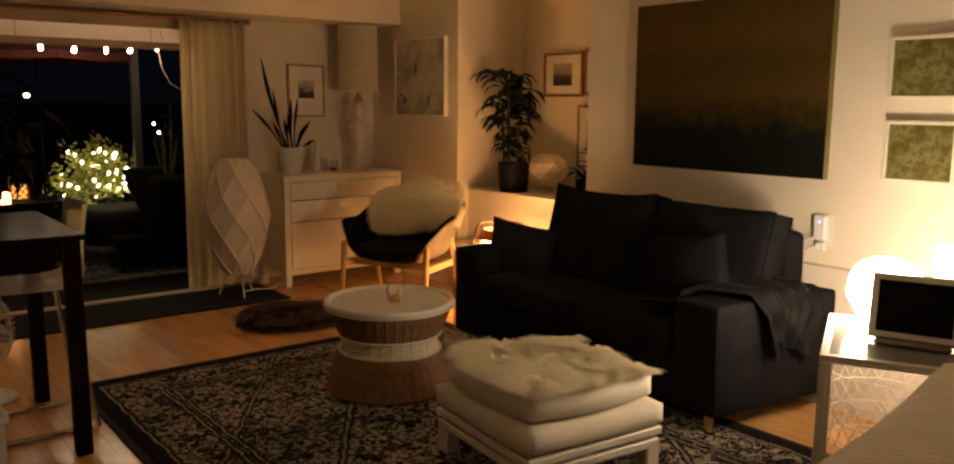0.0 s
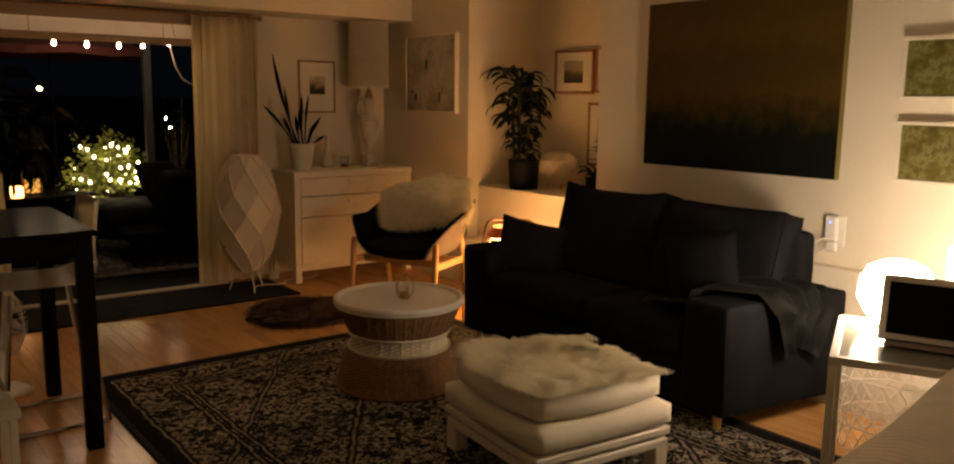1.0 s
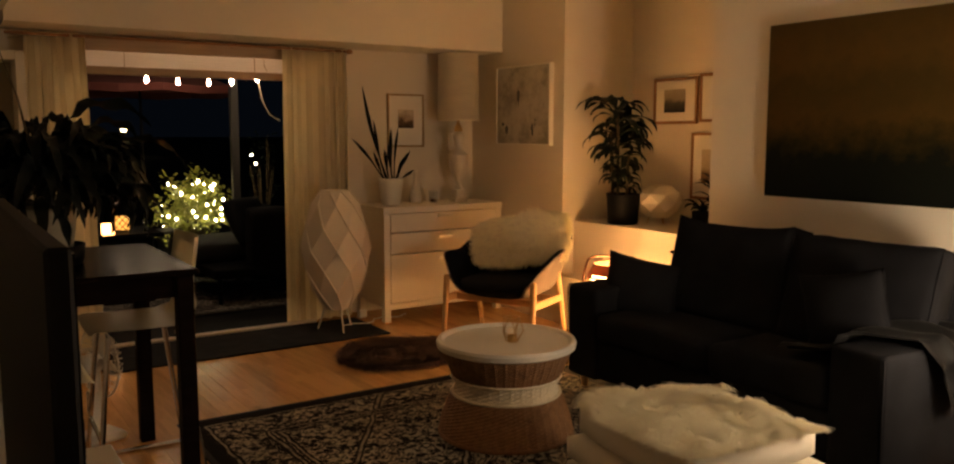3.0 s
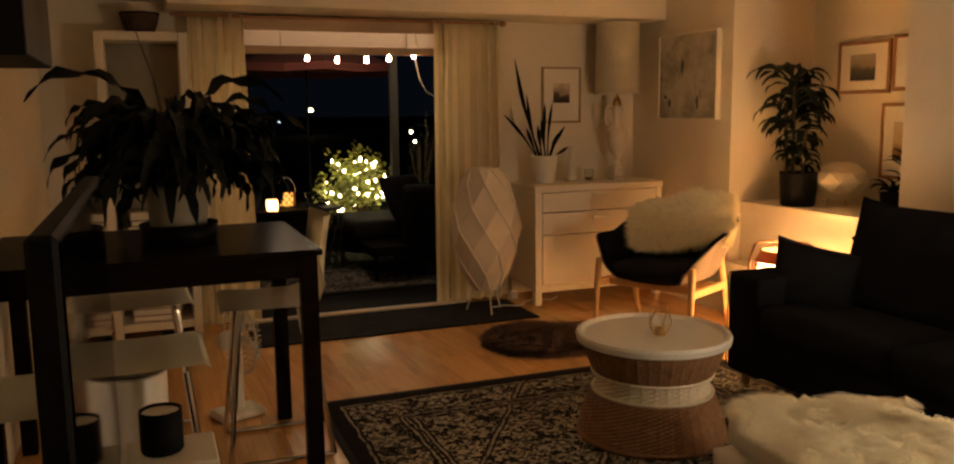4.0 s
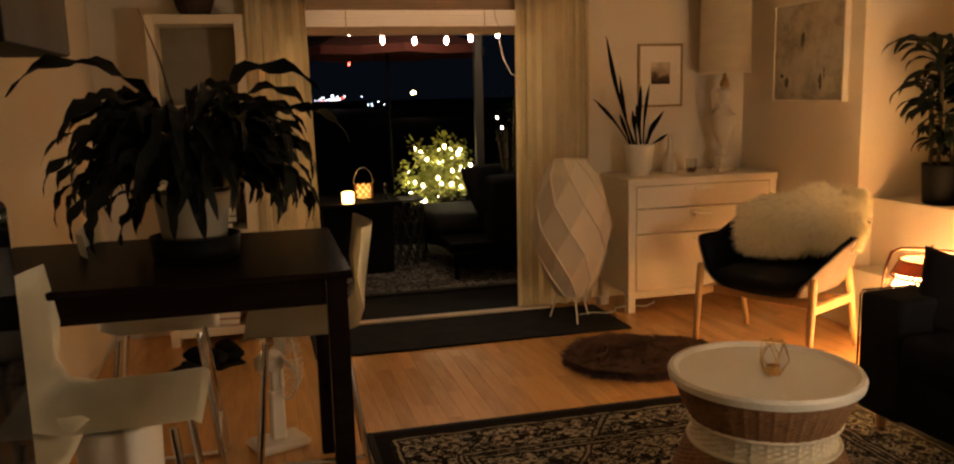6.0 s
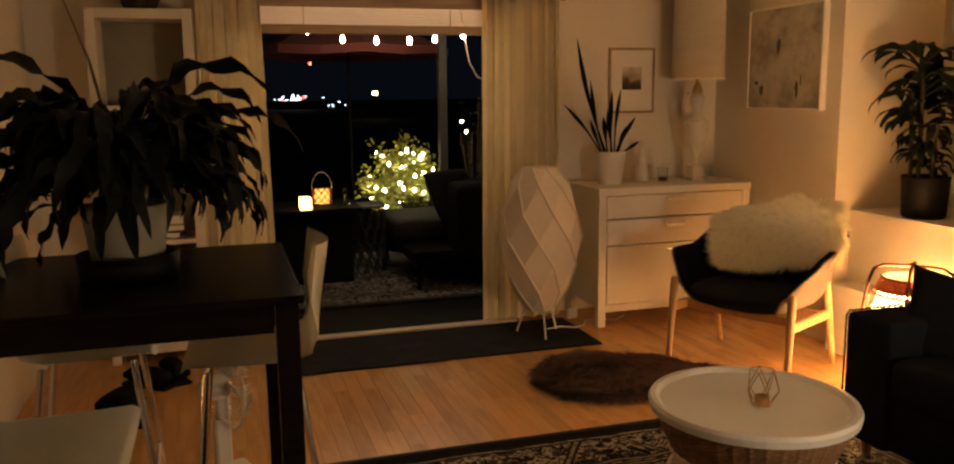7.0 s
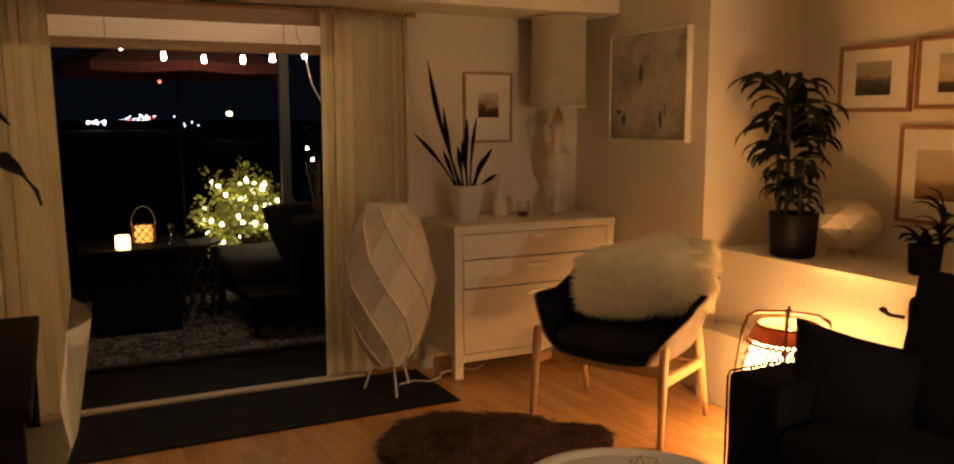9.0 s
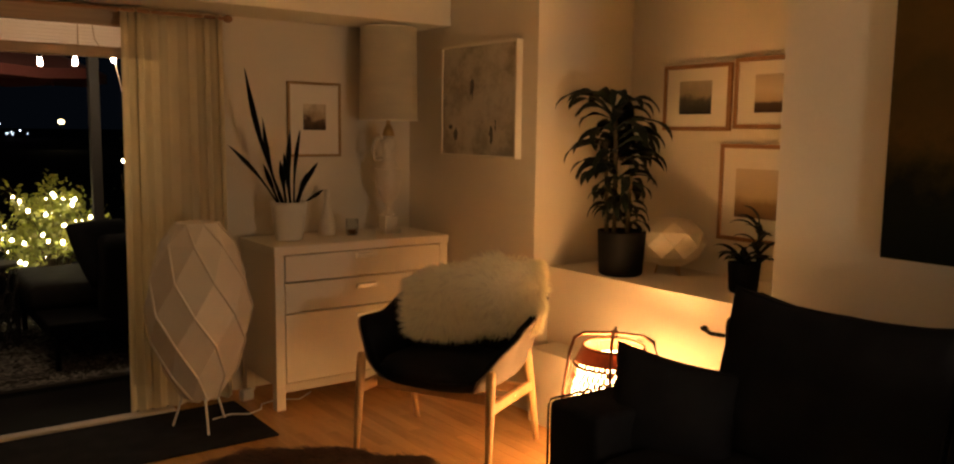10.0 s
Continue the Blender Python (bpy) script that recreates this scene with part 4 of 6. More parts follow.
A_SEPIA = art("faded_print", [(0.0, (0.05, 0.035, 0.025)), (0.36, (0.10, 0.07, 0.045)), (0.5, (0.34, 0.27, 0.19)), (1.0, (0.66, 0.58, 0.46))], 18, "Z", 1.3)
A_DARK = art("misty_print", [(0.0, (0.03, 0.03, 0.03)), (0.42, (0.09, 0.085, 0.075)), (0.6, (0.3, 0.26, 0.2)), (1.0, (0.42, 0.36, 0.28))], 20, "Z", 0.5)
A_SEA = art("shore_print", [(0.0, (0.07, 0.045, 0.03)), (0.25, (0.10, 0.07, 0.05)), (0.32, (0.5, 0.38, 0.26)), (0.6, (0.62, 0.52, 0.38)), (1.0, (0.5, 0.4, 0.3))], 9, "Z", 0.25)
A_FIELD = art("hazy_field_print", [(0.0, (0.18, 0.11, 0.06)), (0.3, (0.24, 0.16, 0.08)), (0.45, (0.5, 0.39, 0.24)), (1.0, (0.62, 0.52, 0.37))], 8, "Z", 0.3)
A_PALE = art("pale_abstract", [(0.0, (0.30, 0.28, 0.22)), (0.36, (0.36, 0.33, 0.26)), (0.5, (0.50, 0.46, 0.37)), (0.62, (0.58, 0.54, 0.45)), (1.0, (0.46, 0.42, 0.34))], 4.5, None, 1.6)
A_BIG = art("dark_horizon_painting", [(0.0, (0.007, 0.008, 0.006)), (0.22, (0.008, 0.009, 0.006)), (0.33, (0.036, 0.025, 0.007)), (0.46, (0.082, 0.046, 0.011)), (0.62, (0.066, 0.041, 0.010)), (0.80, (0.098, 0.055, 0.013)), (1.0, (0.075, 0.046, 0.012))], 9, "Z", 0.42)
A_GREEN = art("mossy_abstract", [(0.0, (0.05, 0.04, 0.01)), (0.35, (0.12, 0.10, 0.025)), (0.47, (0.15, 0.135, 0.04)), (0.56, (0.21, 0.19, 0.085)), (0.7, (0.11, 0.10, 0.03)), (1.0, (0.10, 0.07, 0.015))], 13, None, 1.9)

picture("framed_print", "y", (-0.636, 0, 1.49), 0.325, 0.415, 0.022, 0.014, M_GOLDFRAME, A_SEPIA, "small sepia print in a thin brass frame", M_MAT, (-0.42, 0.42, -0.28, 0.42))
picture("pale_painting", "x", (0, -0.745, 1.60), 0.68, 0.60, 0.042, 0.012, M_WHITE, A_PALE, "pale abstract painting in a deep white frame")
pp = bpy.data.objects["pale_painting"]
M_MARK = mat("grey_brush_mark", (0.10, 0.095, 0.085), 0.8, var=0.4, scale=30)


def brush_mark(x, z, w, h, seed):
    bm = bmesh.new()
    vs_ = [bm.verts.new((x + w * math.cos(a) * (0.6 + 0.6 * noise.noise(Vector((math.cos(a) * 2, math.sin(a) * 2, seed)))), -0.0347, z + h * math.sin(a) * (0.7 + 0.6 * noise.noise(Vector((math.cos(a) * 3, math.sin(a) * 3, seed + 5)))))) for a in [2 * math.pi * i / 18 for i in range(18)]]
    bm.faces.new(vs_)
    part("brush_mark", bm, M_MARK, pp, "loose grey brush mark")


for i, a in enumerate(((-0.20, -0.18, 0.035, 0.045), (0.13, -0.19, 0.03, 0.06), (0.16, -0.13, 0.012, 0.05), (-0.05, 0.07, 0.03, 0.08), (-0.25, -0.14, 0.03, 0.02))):
    brush_mark(*a, i * 1.7)
picture("framed_print", "x", (AX, -1.655, 1.618), 0.415, 0.325, 0.024, 0.02, M_WOODFRAME, A_DARK, "misty dark landscape print in a warm wood frame", M_MAT, (-0.5, 0.45, -0.5, 0.5))
picture("framed_print", "x", (AX, -2.09, 1.632), 0.415, 0.33, 0.024, 0.02, M_WOODFRAME, A_SEA, "sunset shore print in a warm wood frame", M_MAT, (-0.45, 0.45, -0.55, 0.5))
picture("framed_print", "x", (AX, -2.03, 1.165), 0.42, 0.46, 0.024, 0.02, M_WOODFRAME, A_FIELD, "hazy field print in a warm wood frame", M_MAT, (-0.55, 0.6, -0.5, 0.5))
bp = thing("large_painting", pose(RW, -3.64, 1.50, 0, 0, -90), "large dark brown and black abstract canvas with olive edges", "painting")
part("canvas", box(-0.575, 0.575, -0.042, -0.0395, -0.435, 0.435), A_BIG, bp)
part("stretcher_frame", box(-0.578, 0.578, -0.039, -0.001, -0.438, 0.438, 0.003), M_GREENBLK, bp, "olive painted canvas edge")
picture("green_painting", "x", (RW, -4.63, 1.565), 0.30, 0.265, 0.04, 0.016, M_WHITE, A_GREEN, "square mossy green abstract in a white frame")
picture("green_painting", "x", (RW, -4.635, 1.21), 0.30, 0.265, 0.04, 0.016, M_WHITE, A_GREEN, "square mossy green abstract in a white frame")

# ---- curtains, rod and blind ----
def curtain(x0, x1, y, z0, z1, folds, label, flare=0.0):
    t = thing("curtain", pose(0, 0, 0), label, "curtain")
    bm = bmesh.new()
    n, k = folds * 8, 14
    R = []
    for j in range(k + 1):
        s = j / k
        z = z1 + (z0 - z1) * s
        row = []
        for i in range(n + 1):
            u = i / n
            ph = u * folds * 2 * math.pi + 0.8 * math.sin(u * 9 + x0) + 0.25 * s * math.sin(u * 5)
            amp = 0.010 + 0.009 * s + 0.004 * math.sin(u * 7 + x0 * 3)
            x = x0 + (x1 - x0) * u + flare * s * (u - 0.5) + 0.008 * math.sin(ph * 2)
            row.append(bm.verts.new((x, y + amp * math.sin(ph), z + 0.004 * math.sin(ph))))
        R.append(row)
    for a, b in zip(R, R[1:]):
        for i in range(n):
            bm.faces.new((a[i], a[i + 1], b[i + 1], b[i]))
    bmesh.ops.solidify(bm, geom=bm.faces[:], thickness=0.004)
    part("cloth", bm, M_CURTAIN, t, smooth=True)
    return t


curtain(-1.68, -1.20, -0.13, 0.014, 2.005, 6, "cream linen curtain gathered beside the sliding door", 0.03)
curtain(-3.30, -2.955, -0.13, 0.014, 2.005, 5, "cream linen curtain gathered beside the white shelf", 0.06)
rod = thing("curtain_rod", pose(0, 0, 0), "slim curtain rod under the beam with a knob end", "curtain rod")
part("bar", tube([(-3.40, -0.13, 1.988), (-1.19, -0.13, 1.988)], 0.009, 10), M_WOODFRAME, rod)
part("finial", lathe([(0.006, 0), (0.018, 0.012), (0.02, 0.03), (0.012, 0.045), (0.001, 0.05)], 14, m=pose(-1.19, -0.13, 1.988, 0, 90, 0)), M_WOODFRAME, rod, smooth=True)
part("bracket", box(-1.24, -1.225, -0.13, -0.003, 1.98, 1.996), M_WOODFRAME, rod)

bl = thing("venetian_blind", pose(0, 0, 0), "pale wooden venetian blind drawn up over the sliding door", "blind")
part("head_rail", box(-3.10, -1.54, -0.055, -0.006, 1.915, 2.0, 0.003), M_BLINDRAIL, bl, "wooden valance")
for i in range(6):
    part("slat", box(-3.09, -1.55, -0.0115, 0.0115, -0.001, 0.001, m=pose(0, -0.03, 1.826 + i * 0.0165, 68)), M_BLIND, bl)
part("bottom_rail", box(-3.09, -1.55, -0.054, -0.004, 1.766, 1.816, 0.004), M_BLINDRAIL, bl, "wooden bottom rail")
for x in (-2.72, -1.86):
    part("cord", tube([(x, -0.06, 1.91), (x, -0.06, 1.77)], 0.0025, 5), M_BLINDRAIL, bl)
part("pull_cord", tube([(-1.80, -0.065, 1.95), (-1.79, -0.067, 1.85), (-1.76, -0.067, 1.80)], 0.002, 5), M_BLINDRAIL, bl)

# ---- folded paper floor lamp ----
pf = thing("floor_lamp", pose(-1.465, -0.50, 0.0125), "unlit tall folded-paper floor lamp on thin white legs", "lamp")
def spiral_shade(prof, n, twist, dip):
    """Paper shade of slanting pleats: every other fold is drawn in, and the folds wind round as they rise."""
    bm = bmesh.new()
    R = []
    for k, (r, z) in enumerate(prof):
        R.append([bm.verts.new(((r * (1 - dip * (i % 2))) * math.cos(2 * math.pi * (i - twist * k) / n), (r * (1 - dip * (i % 2))) * math.sin(2 * math.pi * (i - twist * k) / n), z)) for i in range(n)])
    for a, b in zip(R, R[1:]):
        for i in range(n):
            bm.faces.new((a[i], a[(i + 1) % n], b[(i + 1) % n], b[i]))
    bm.faces.new(R[0][::-1])
    bm.faces.new(R[-1])
    return bm


PL = [(0.085, 0.15), (0.165, 0.28), (0.225, 0.44), (0.242, 0.58), (0.222, 0.73), (0.165, 0.89), (0.10, 0.985)]
part("shade", spiral_shade(PL, 8, 0.5, 0.0), M_PAPER, pf, "large slanting facets of white paper")
for i in range(8):
    part("seam", tube([((r + 0.002) * math.cos(2 * math.pi * (i - 0.5 * k) / 8), (r + 0.002) * math.sin(2 * math.pi * (i - 0.5 * k) / 8), z) for k, (r, z) in enumerate(PL)], 0.006, 6), M_PAPER, pf, "raised paper seam")
for a in (0.4, 2.5, 4.6):
    part("leg", tube([(0.08 * math.cos(a), 0.08 * math.sin(a), 0.18), (0.14 * math.cos(a), 0.14 * math.sin(a), 0.0)], 0.006, 6), M_PLASTIC, pf)
solid("extension_lead", tube([(-1.40, -0.46, 0.02), (-1.30, -0.42, 0.016), (-1.22, -0.47, 0.016), (-1.13, -0.40, 0.006), (-1.10, -0.33, 0.006), (-1.0, -0.30, 0.006), (-0.9, -0.36, 0.006), (-0.8, -0.28, 0.006)], 0.004, 6), M_PLASTIC, "white power cord trailing over the floor", "cord")
pw = thing("power_strip", pose(-1.13, -0.20, 0.0, 0, 0, 15), "small white power adapter on the floor by the chest", "power adapter")
part("body", box(-0.035, 0.035, -0.02, 0.02, 0, 0.06, 0.006), M_PLASTIC, pw)

# ---- leaves ----
def leaf_mesh(name, material, length, width, rise, fall, n=7, fold=0.25, twist=0.0, wave=0.0, late=False):
    """Strap leaf: starts upward by rise, arches over and falls; folded along its midrib."""
    bm = bmesh.new()
    rows = []
    ang = rise
    p = Vector((0, 0, 0))
    for i in range(n + 1):
        s = i / n
        w = width * (math.sin(math.pi * min(1, s * 0.92 + 0.06)) ** 0.7) * (1 if s < 1 else 0.05)
        tw = twist * s + wave * math.sin(s * 9)
        d = Vector((0, math.cos(tw), math.sin(tw)))
        up = Vector((-math.sin(ang), 0, math.cos(ang)))
        rows.append([bm.verts.new(p + d * w * 0.5 + up * w * fold), bm.verts.new(p), bm.verts.new(p - d * w * 0.5 + up * w * fold)])
        p = p + Vector((math.cos(ang), 0, math.sin(ang))) * (length / n)
        ang -= (rise + fall) / n * (3 * s * s if late else 0.5 + s)
    for a, b in zip(rows, rows[1:]):
        for j in range(2):
            bm.faces.new((a[j], a[j + 1], b[j + 1], b[j]))
    me = bpy.data.meshes.new(name)
    bm.to_mesh(me)
    bm.free()
    me.materials.append(material)
    for q in me.polygons:
        q.use_smooth = True
    return me


def leaves(parent, meshes, rnd, spots):
    """Hangs one leaf at each spot: (point, heading in degrees, tilt in degrees, size)."""
    for p, az, tilt, s in spots:
        ob = new("leaf", rnd.choice(meshes))
        ob.parent = parent
        ob.matrix_local = pose(*p, 0, 0, az) @ pose(0, 0, 0, rnd.uniform(-25, 25), -tilt, 0) @ Matrix.Diagonal((s, s, s, 1))


rnd = random.Random(21)
# spreading plant on the tall table
tp = thing("potted_plant", pose(-3.49, -2.42, TT), "large dark drooping plant in a cream pot on the table", "plant")
# cream pot, its colour darkened to carry the shade of the leaves
part("pot", lathe([(0.085, 0.03), (0.10, 0.06), (0.118, 0.20), (0.12, 0.215), (0.112, 0.215), (0.105, 0.19)], 32), mat("shaded_cream_stoneware", (0.36, 0.33, 0.26), 0.3, var=0.06, bump=0.05), tp, "cream glazed pot", smooth=True)
part("soil", lathe([(0.104, 0.17), (0.104, 0.19)], 24), M_SOIL, tp)
part("saucer", lathe([(0.125, 0.001), (0.135, 0.01), (0.142, 0.075), (0.136, 0.075), (0.125, 0.02)], 32), M_BLACK, tp, "black deep saucer", smooth=True)
def lily_leaf(length, width, rise, fall, seed):
    """Leaf on a long stalk: thin first, then a broad blade with rippled edges that hangs at its tip."""
    bm = bmesh.new()
    rows, n, ang, p = [], 18, rise, Vector((0, 0, 0))
    for i in range(n + 1):
        s = i / n
        t = max(0, (s - 0.30) / 0.70)
        w = 0.004 + width * (math.sin(math.pi * min(1, t ** 0.75)) ** 0.8 if t > 0 else 0)
        up = Vector((-math.sin(ang), 0, math.cos(ang)))
        tw = 0.5 * math.sin(s * 5 + seed)
        d = Vector((0, math.cos(tw), 0)) + up * math.sin(tw)
        r1, r2 = (0.30 * w * math.sin(s * 30 + seed + k) for k in (0, 2))
        rows.append([bm.verts.new(p + d * w * 0.5 + up * (w * 0.18 + r1)), bm.verts.new(p), bm.verts.new(p - d * w * 0.5 + up * (w * 0.18 + r2))])
        p = p + Vector((math.cos(ang), 0, math.sin(ang))) * (length / n)
        ang -= (rise + fall) / n * (0.35 + 1.3 * s)
    for a, b in zip(rows, rows[1:]):
        for j in range(2):
            bm.faces.new((a[j], a[j + 1], b[j + 1], b[j]))
    me = bpy.data.meshes.new("leaf")
    bm.to_mesh(me)
    bm.free()
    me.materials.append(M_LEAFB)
    for q in me.polygons:
        q.use_smooth = True
    return me


tpm = [lily_leaf(*q) for q in ((0.62, 0.062, 1.15, 1.5, 0), (0.70, 0.058, 1.2, 1.45, 1), (0.55, 0.07, 1.0, 1.6, 2), (0.66, 0.055, 1.05, 1.5, 3), (0.50, 0.068, 0.9, 1.65, 4), (0.58, 0.06, 1.25, 1.35, 5))]
spots = []
for i in range(170):
    r = rnd.uniform(0.0, 0.07)
    a = rnd.uniform(0, 360)
    spots.append(((r * math.cos(radians(a)), r * math.sin(radians(a)), rnd.uniform(0.2, 0.36)), a + rnd.uniform(-25, 25), rnd.uniform(-36, 9), rnd.uniform(0.52, 0.80)))
for i in range(36):
    a = rnd.uniform(0, 360)
    spots.append(((0.08 * math.cos(radians(a)), 0.08 * math.sin(radians(a)), rnd.uniform(0.2, 0.3)), a + rnd.uniform(-25, 25), rnd.uniform(-45, -25), rnd.uniform(0.5, 0.7)))
spots += [((0, 0, 0.34), 175, 2, 0.85), ((0, 0, 0.34), 205, 6, 0.8), ((0, 0, 0.32), 60, 5, 0.75), ((0, 0, 0.32), -70, 5, 0.75), ((0.02, 0, 0.22), -20, 5, 1.0), ((0, 0, 0.26), 200, 10, 1.05), ((0, 0, 0.26), 15, 12, 1.0)]
for i in range(34):
    a = rnd.uniform(0, 360)
    spots.append(((0.03 * math.cos(radians(a)), 0.03 * math.sin(radians(a)), rnd.uniform(0.28, 0.36)), a + rnd.uniform(-20, 20), rnd.uniform(-20, -3), rnd.uniform(0.5, 0.64)))
leaves(tp, tpm, rnd, spots)
part("shoot", tube([(-0.02, 0.0, 0.4), (-0.06, -0.02, 0.62), (-0.11, -0.04, 0.78)], 0.006, 5, r2=0.002), M_STEM, tp)

# corn plant on the alcove ledge
dp = thing("potted_plant", pose(0.235, -1.575, LEDGE), "tall dark corn plant in a black pot on the alcove ledge", "plant")
part("pot", lathe([(0.095, 0.0), (0.105, 0.01), (0.115, 0.205), (0.116, 0.215), (0.106, 0.215), (0.10, 0.18)], 32), M_BLACK, dp, "black cylinder pot", smooth=True)
part("soil", lathe([(0.10, 0.16), (0.10, 0.19)], 24), M_SOIL, dp)
for x, y, h in ((-0.02, 0.03, 0.80), (-0.05, 0.05, 0.64), (0.0, -0.035, 0.48)):
    part("cane", tube([(x, y, 0.17), (x * 1.1, y * 1.1, h * 0.6), (x * 1.3, y * 1.3, h)], 0.011, 7), M_STEM, dp)
dpm = [leaf_mesh("leaf", M_LEAF, *a) for a in ((0.28, 0.062, 0.35, 1.9, 11, 0.15, 0.2, 0.35), (0.25, 0.068, 0.25, 2.0, 11, 0.15, -0.3, 0.3), (0.23, 0.06, 0.2, 2.1, 10, 0.15, 0.3, 0.3), (0.30, 0.058, 0.5, 1.8, 11, 0.15, 0.0, 0.4))]
spots = []
for i in range(105):
    h = 0.23 + 0.60 * (i + rnd.random()) / 105
    a = rnd.uniform(0, 360)
    sc = 0.55 + 0.45 * min(1, max(0, (h - 0.28) / 0.36))
    lean = (h - 0.23) / 0.6
    spots.append(((0.01 - 0.05 * lean + 0.015 * math.cos(radians(a)), 0.05 * lean + 0.015 * math.sin(radians(a)), h), a, rnd.uniform(-5, 15) + (14 if h > 0.74 else 0), sc * rnd.uniform(0.85, 1.1)))
leaves(dp, dpm, rnd, spots)

# small dark plant at the ledge's near end
sp = thing("potted_plant", pose(0.36, -2.19, LEDGE), "small dark plant in a black pot on the alcove ledge", "plant")
part("pot", lathe([(0.055, 0.0), (0.062, 0.01), (0.07, 0.13), (0.065, 0.13), (0.06, 0.11)], 24), M_BLACK, sp, "black pot", smooth=True)
part("soil", lathe([(0.06, 0.09), (0.06, 0.11)], 20), M_SOIL, sp)
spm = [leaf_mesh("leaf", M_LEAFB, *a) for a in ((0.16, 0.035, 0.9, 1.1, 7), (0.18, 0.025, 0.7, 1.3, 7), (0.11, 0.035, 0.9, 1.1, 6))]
spots = [((0, 0, 0.11), rnd.uniform(0, 360), rnd.uniform(0, 30), rnd.uniform(0.7, 1.1)) for i in range(14)]
spots += [((0.02, -0.05, 0.11 + 0.012 * i), rnd.uniform(0, 360), rnd.uniform(0, 40), 0.8) for i in range(16)]
spots += [((0, 0, 0.11), 160, 40, 1.25), ((0, 0, 0.11), 172, 0, 1.15)]
leaves(sp, spm, rnd, spots)

# unlit paper globe on the ledge
gl = thing("paper_globe_lamp", pose(0.465, -1.69, LEDGE), "unlit faceted white paper globe lamp on the alcove ledge", "lamp")
part("shade", faceted_shade(8, [(0.07, 0.045), (0.135, 0.09), (0.165, 0.15), (0.155, 0.215), (0.09, 0.265), (0.05, 0.272)], 0.5), M_PAPER, gl, "faceted paper shade")
for a in (0.3, 2.4, 4.5):
    part("foot", tube([(0.06 * math.cos(a), 0.06 * math.sin(a), 0.05), (0.075 * math.cos(a), 0.075 * math.sin(a), 0.0)], 0.004, 5), M_BRASS, gl)

# ---- on the chest of drawers ----
sn = thing("snake_plant", pose(-0.90, -0.25, ZT), "dark upright snake plant in a white pot on the chest", "plant")
part("pot", lathe([(0.066, 0.0), (0.072, 0.01), (0.094, 0.185), (0.096, 0.205), (0.089, 0.205), (0.082, 0.17)], 32), M_POTW, sn, "white tapered pot", smooth=True)
part("soil", lathe([(0.08, 0.16), (0.08, 0.185)], 24), M_SOIL, sn)


def blade(base, tip, width, bend, parent):
    b, t = Vector(base), Vector(tip)
    bm = bmesh.new()
    rows = []
    d = (t - b).normalized()
    sidev = Vector((0.85, -0.5, 0)).cross(d).cross(d).normalized()
    sidev = d.cross(Vector((0.45, 0.9, 0.0))).normalized()
    nrm = d.cross(sidev)
    for i in range(11):
        s = i / 10
        w = width * (0.55 + 1.0 * min(1, max(0, (s - 0.35) / 0.3))) * (1 - max(0, (s - 0.70) / 0.30) ** 1.5) * 0.5 + 0.001
        p = b.lerp(t, s) + nrm * bend * math.sin(math.pi * s) + sidev * bend * 0.5 * math.sin(math.pi * s)
        rows.append([bm.verts.new(p + sidev * w + nrm * w * 0.4), bm.verts.new(p), bm.verts.new(p - sidev * w + nrm * w * 0.4)])
    for a, c in zip(rows, rows[1:]):
        for j in range(2):
            bm.faces.new((a[j], a[j + 1], c[j + 1], c[j]))
    bmesh.ops.solidify(bm, geom=bm.faces[:], thickness=0.003)
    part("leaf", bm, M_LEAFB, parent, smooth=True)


for base, tip, w, bd in (((-0.02, 0, 0.18), (-0.235, -0.02, 0.885), 0.04, 0.03), ((-0.03, 0.01, 0.18), (-0.145, -0.02, 0.64), 0.034, 0.02), ((-0.05, 0.0, 0.18), (-0.335, -0.05, 0.50), 0.032, -0.02),
                         ((0.01, 0.0, 0.18), (0.02, 0.02, 0.58), 0.04, 0.01), ((0.03, 0.0, 0.18), (0.07, 0.0, 0.585), 0.03, 0.015), ((0.04, -0.02, 0.18), (0.155, -0.03, 0.41), 0.036, 0.02),
                         ((0.0, -0.03, 0.18), (-0.05, -0.06, 0.46), 0.042, 0.0), ((0.02, -0.03, 0.18), (0.08, -0.06, 0.36), 0.04, 0.0), ((0.06, 0.0, 0.18), (0.20, 0.0, 0.26), 0.03, 0.0),
                         ((-0.04, 0.02, 0.18), (-0.12, 0.04, 0.40), 0.034, 0.0), ((0.0, 0.03, 0.18), (-0.02, 0.06, 0.42), 0.04, 0.0)):
    blade(base, tip, w * 0.44, bd * 1.4, sn)

ul = thing("table_lamp", pose(-0.285, -0.235, ZT), "unlit cream urn table lamp with a tall linen drum shade", "lamp")
part("base_block", box(-0.055, 0.055, -0.055, 0.055, 0, 0.025, 0.004), M_PORC, ul)
part("pedestal", box(-0.042, 0.042, -0.042, 0.042, 0.025, 0.10, 0.006), M_PORC, ul)
part("urn", lathe([(0.03, 0.10), (0.036, 0.115), (0.016, 0.135), (0.018, 0.16), (0.05, 0.21), (0.072, 0.27), (0.078, 0.33), (0.07, 0.375), (0.05, 0.40), (0.036, 0.42), (0.034, 0.46), (0.044, 0.50), (0.047, 0.53), (0.03, 0.545), (0.016, 0.56)], 36), M_PORC, ul, "cream glazed urn", smooth=True)
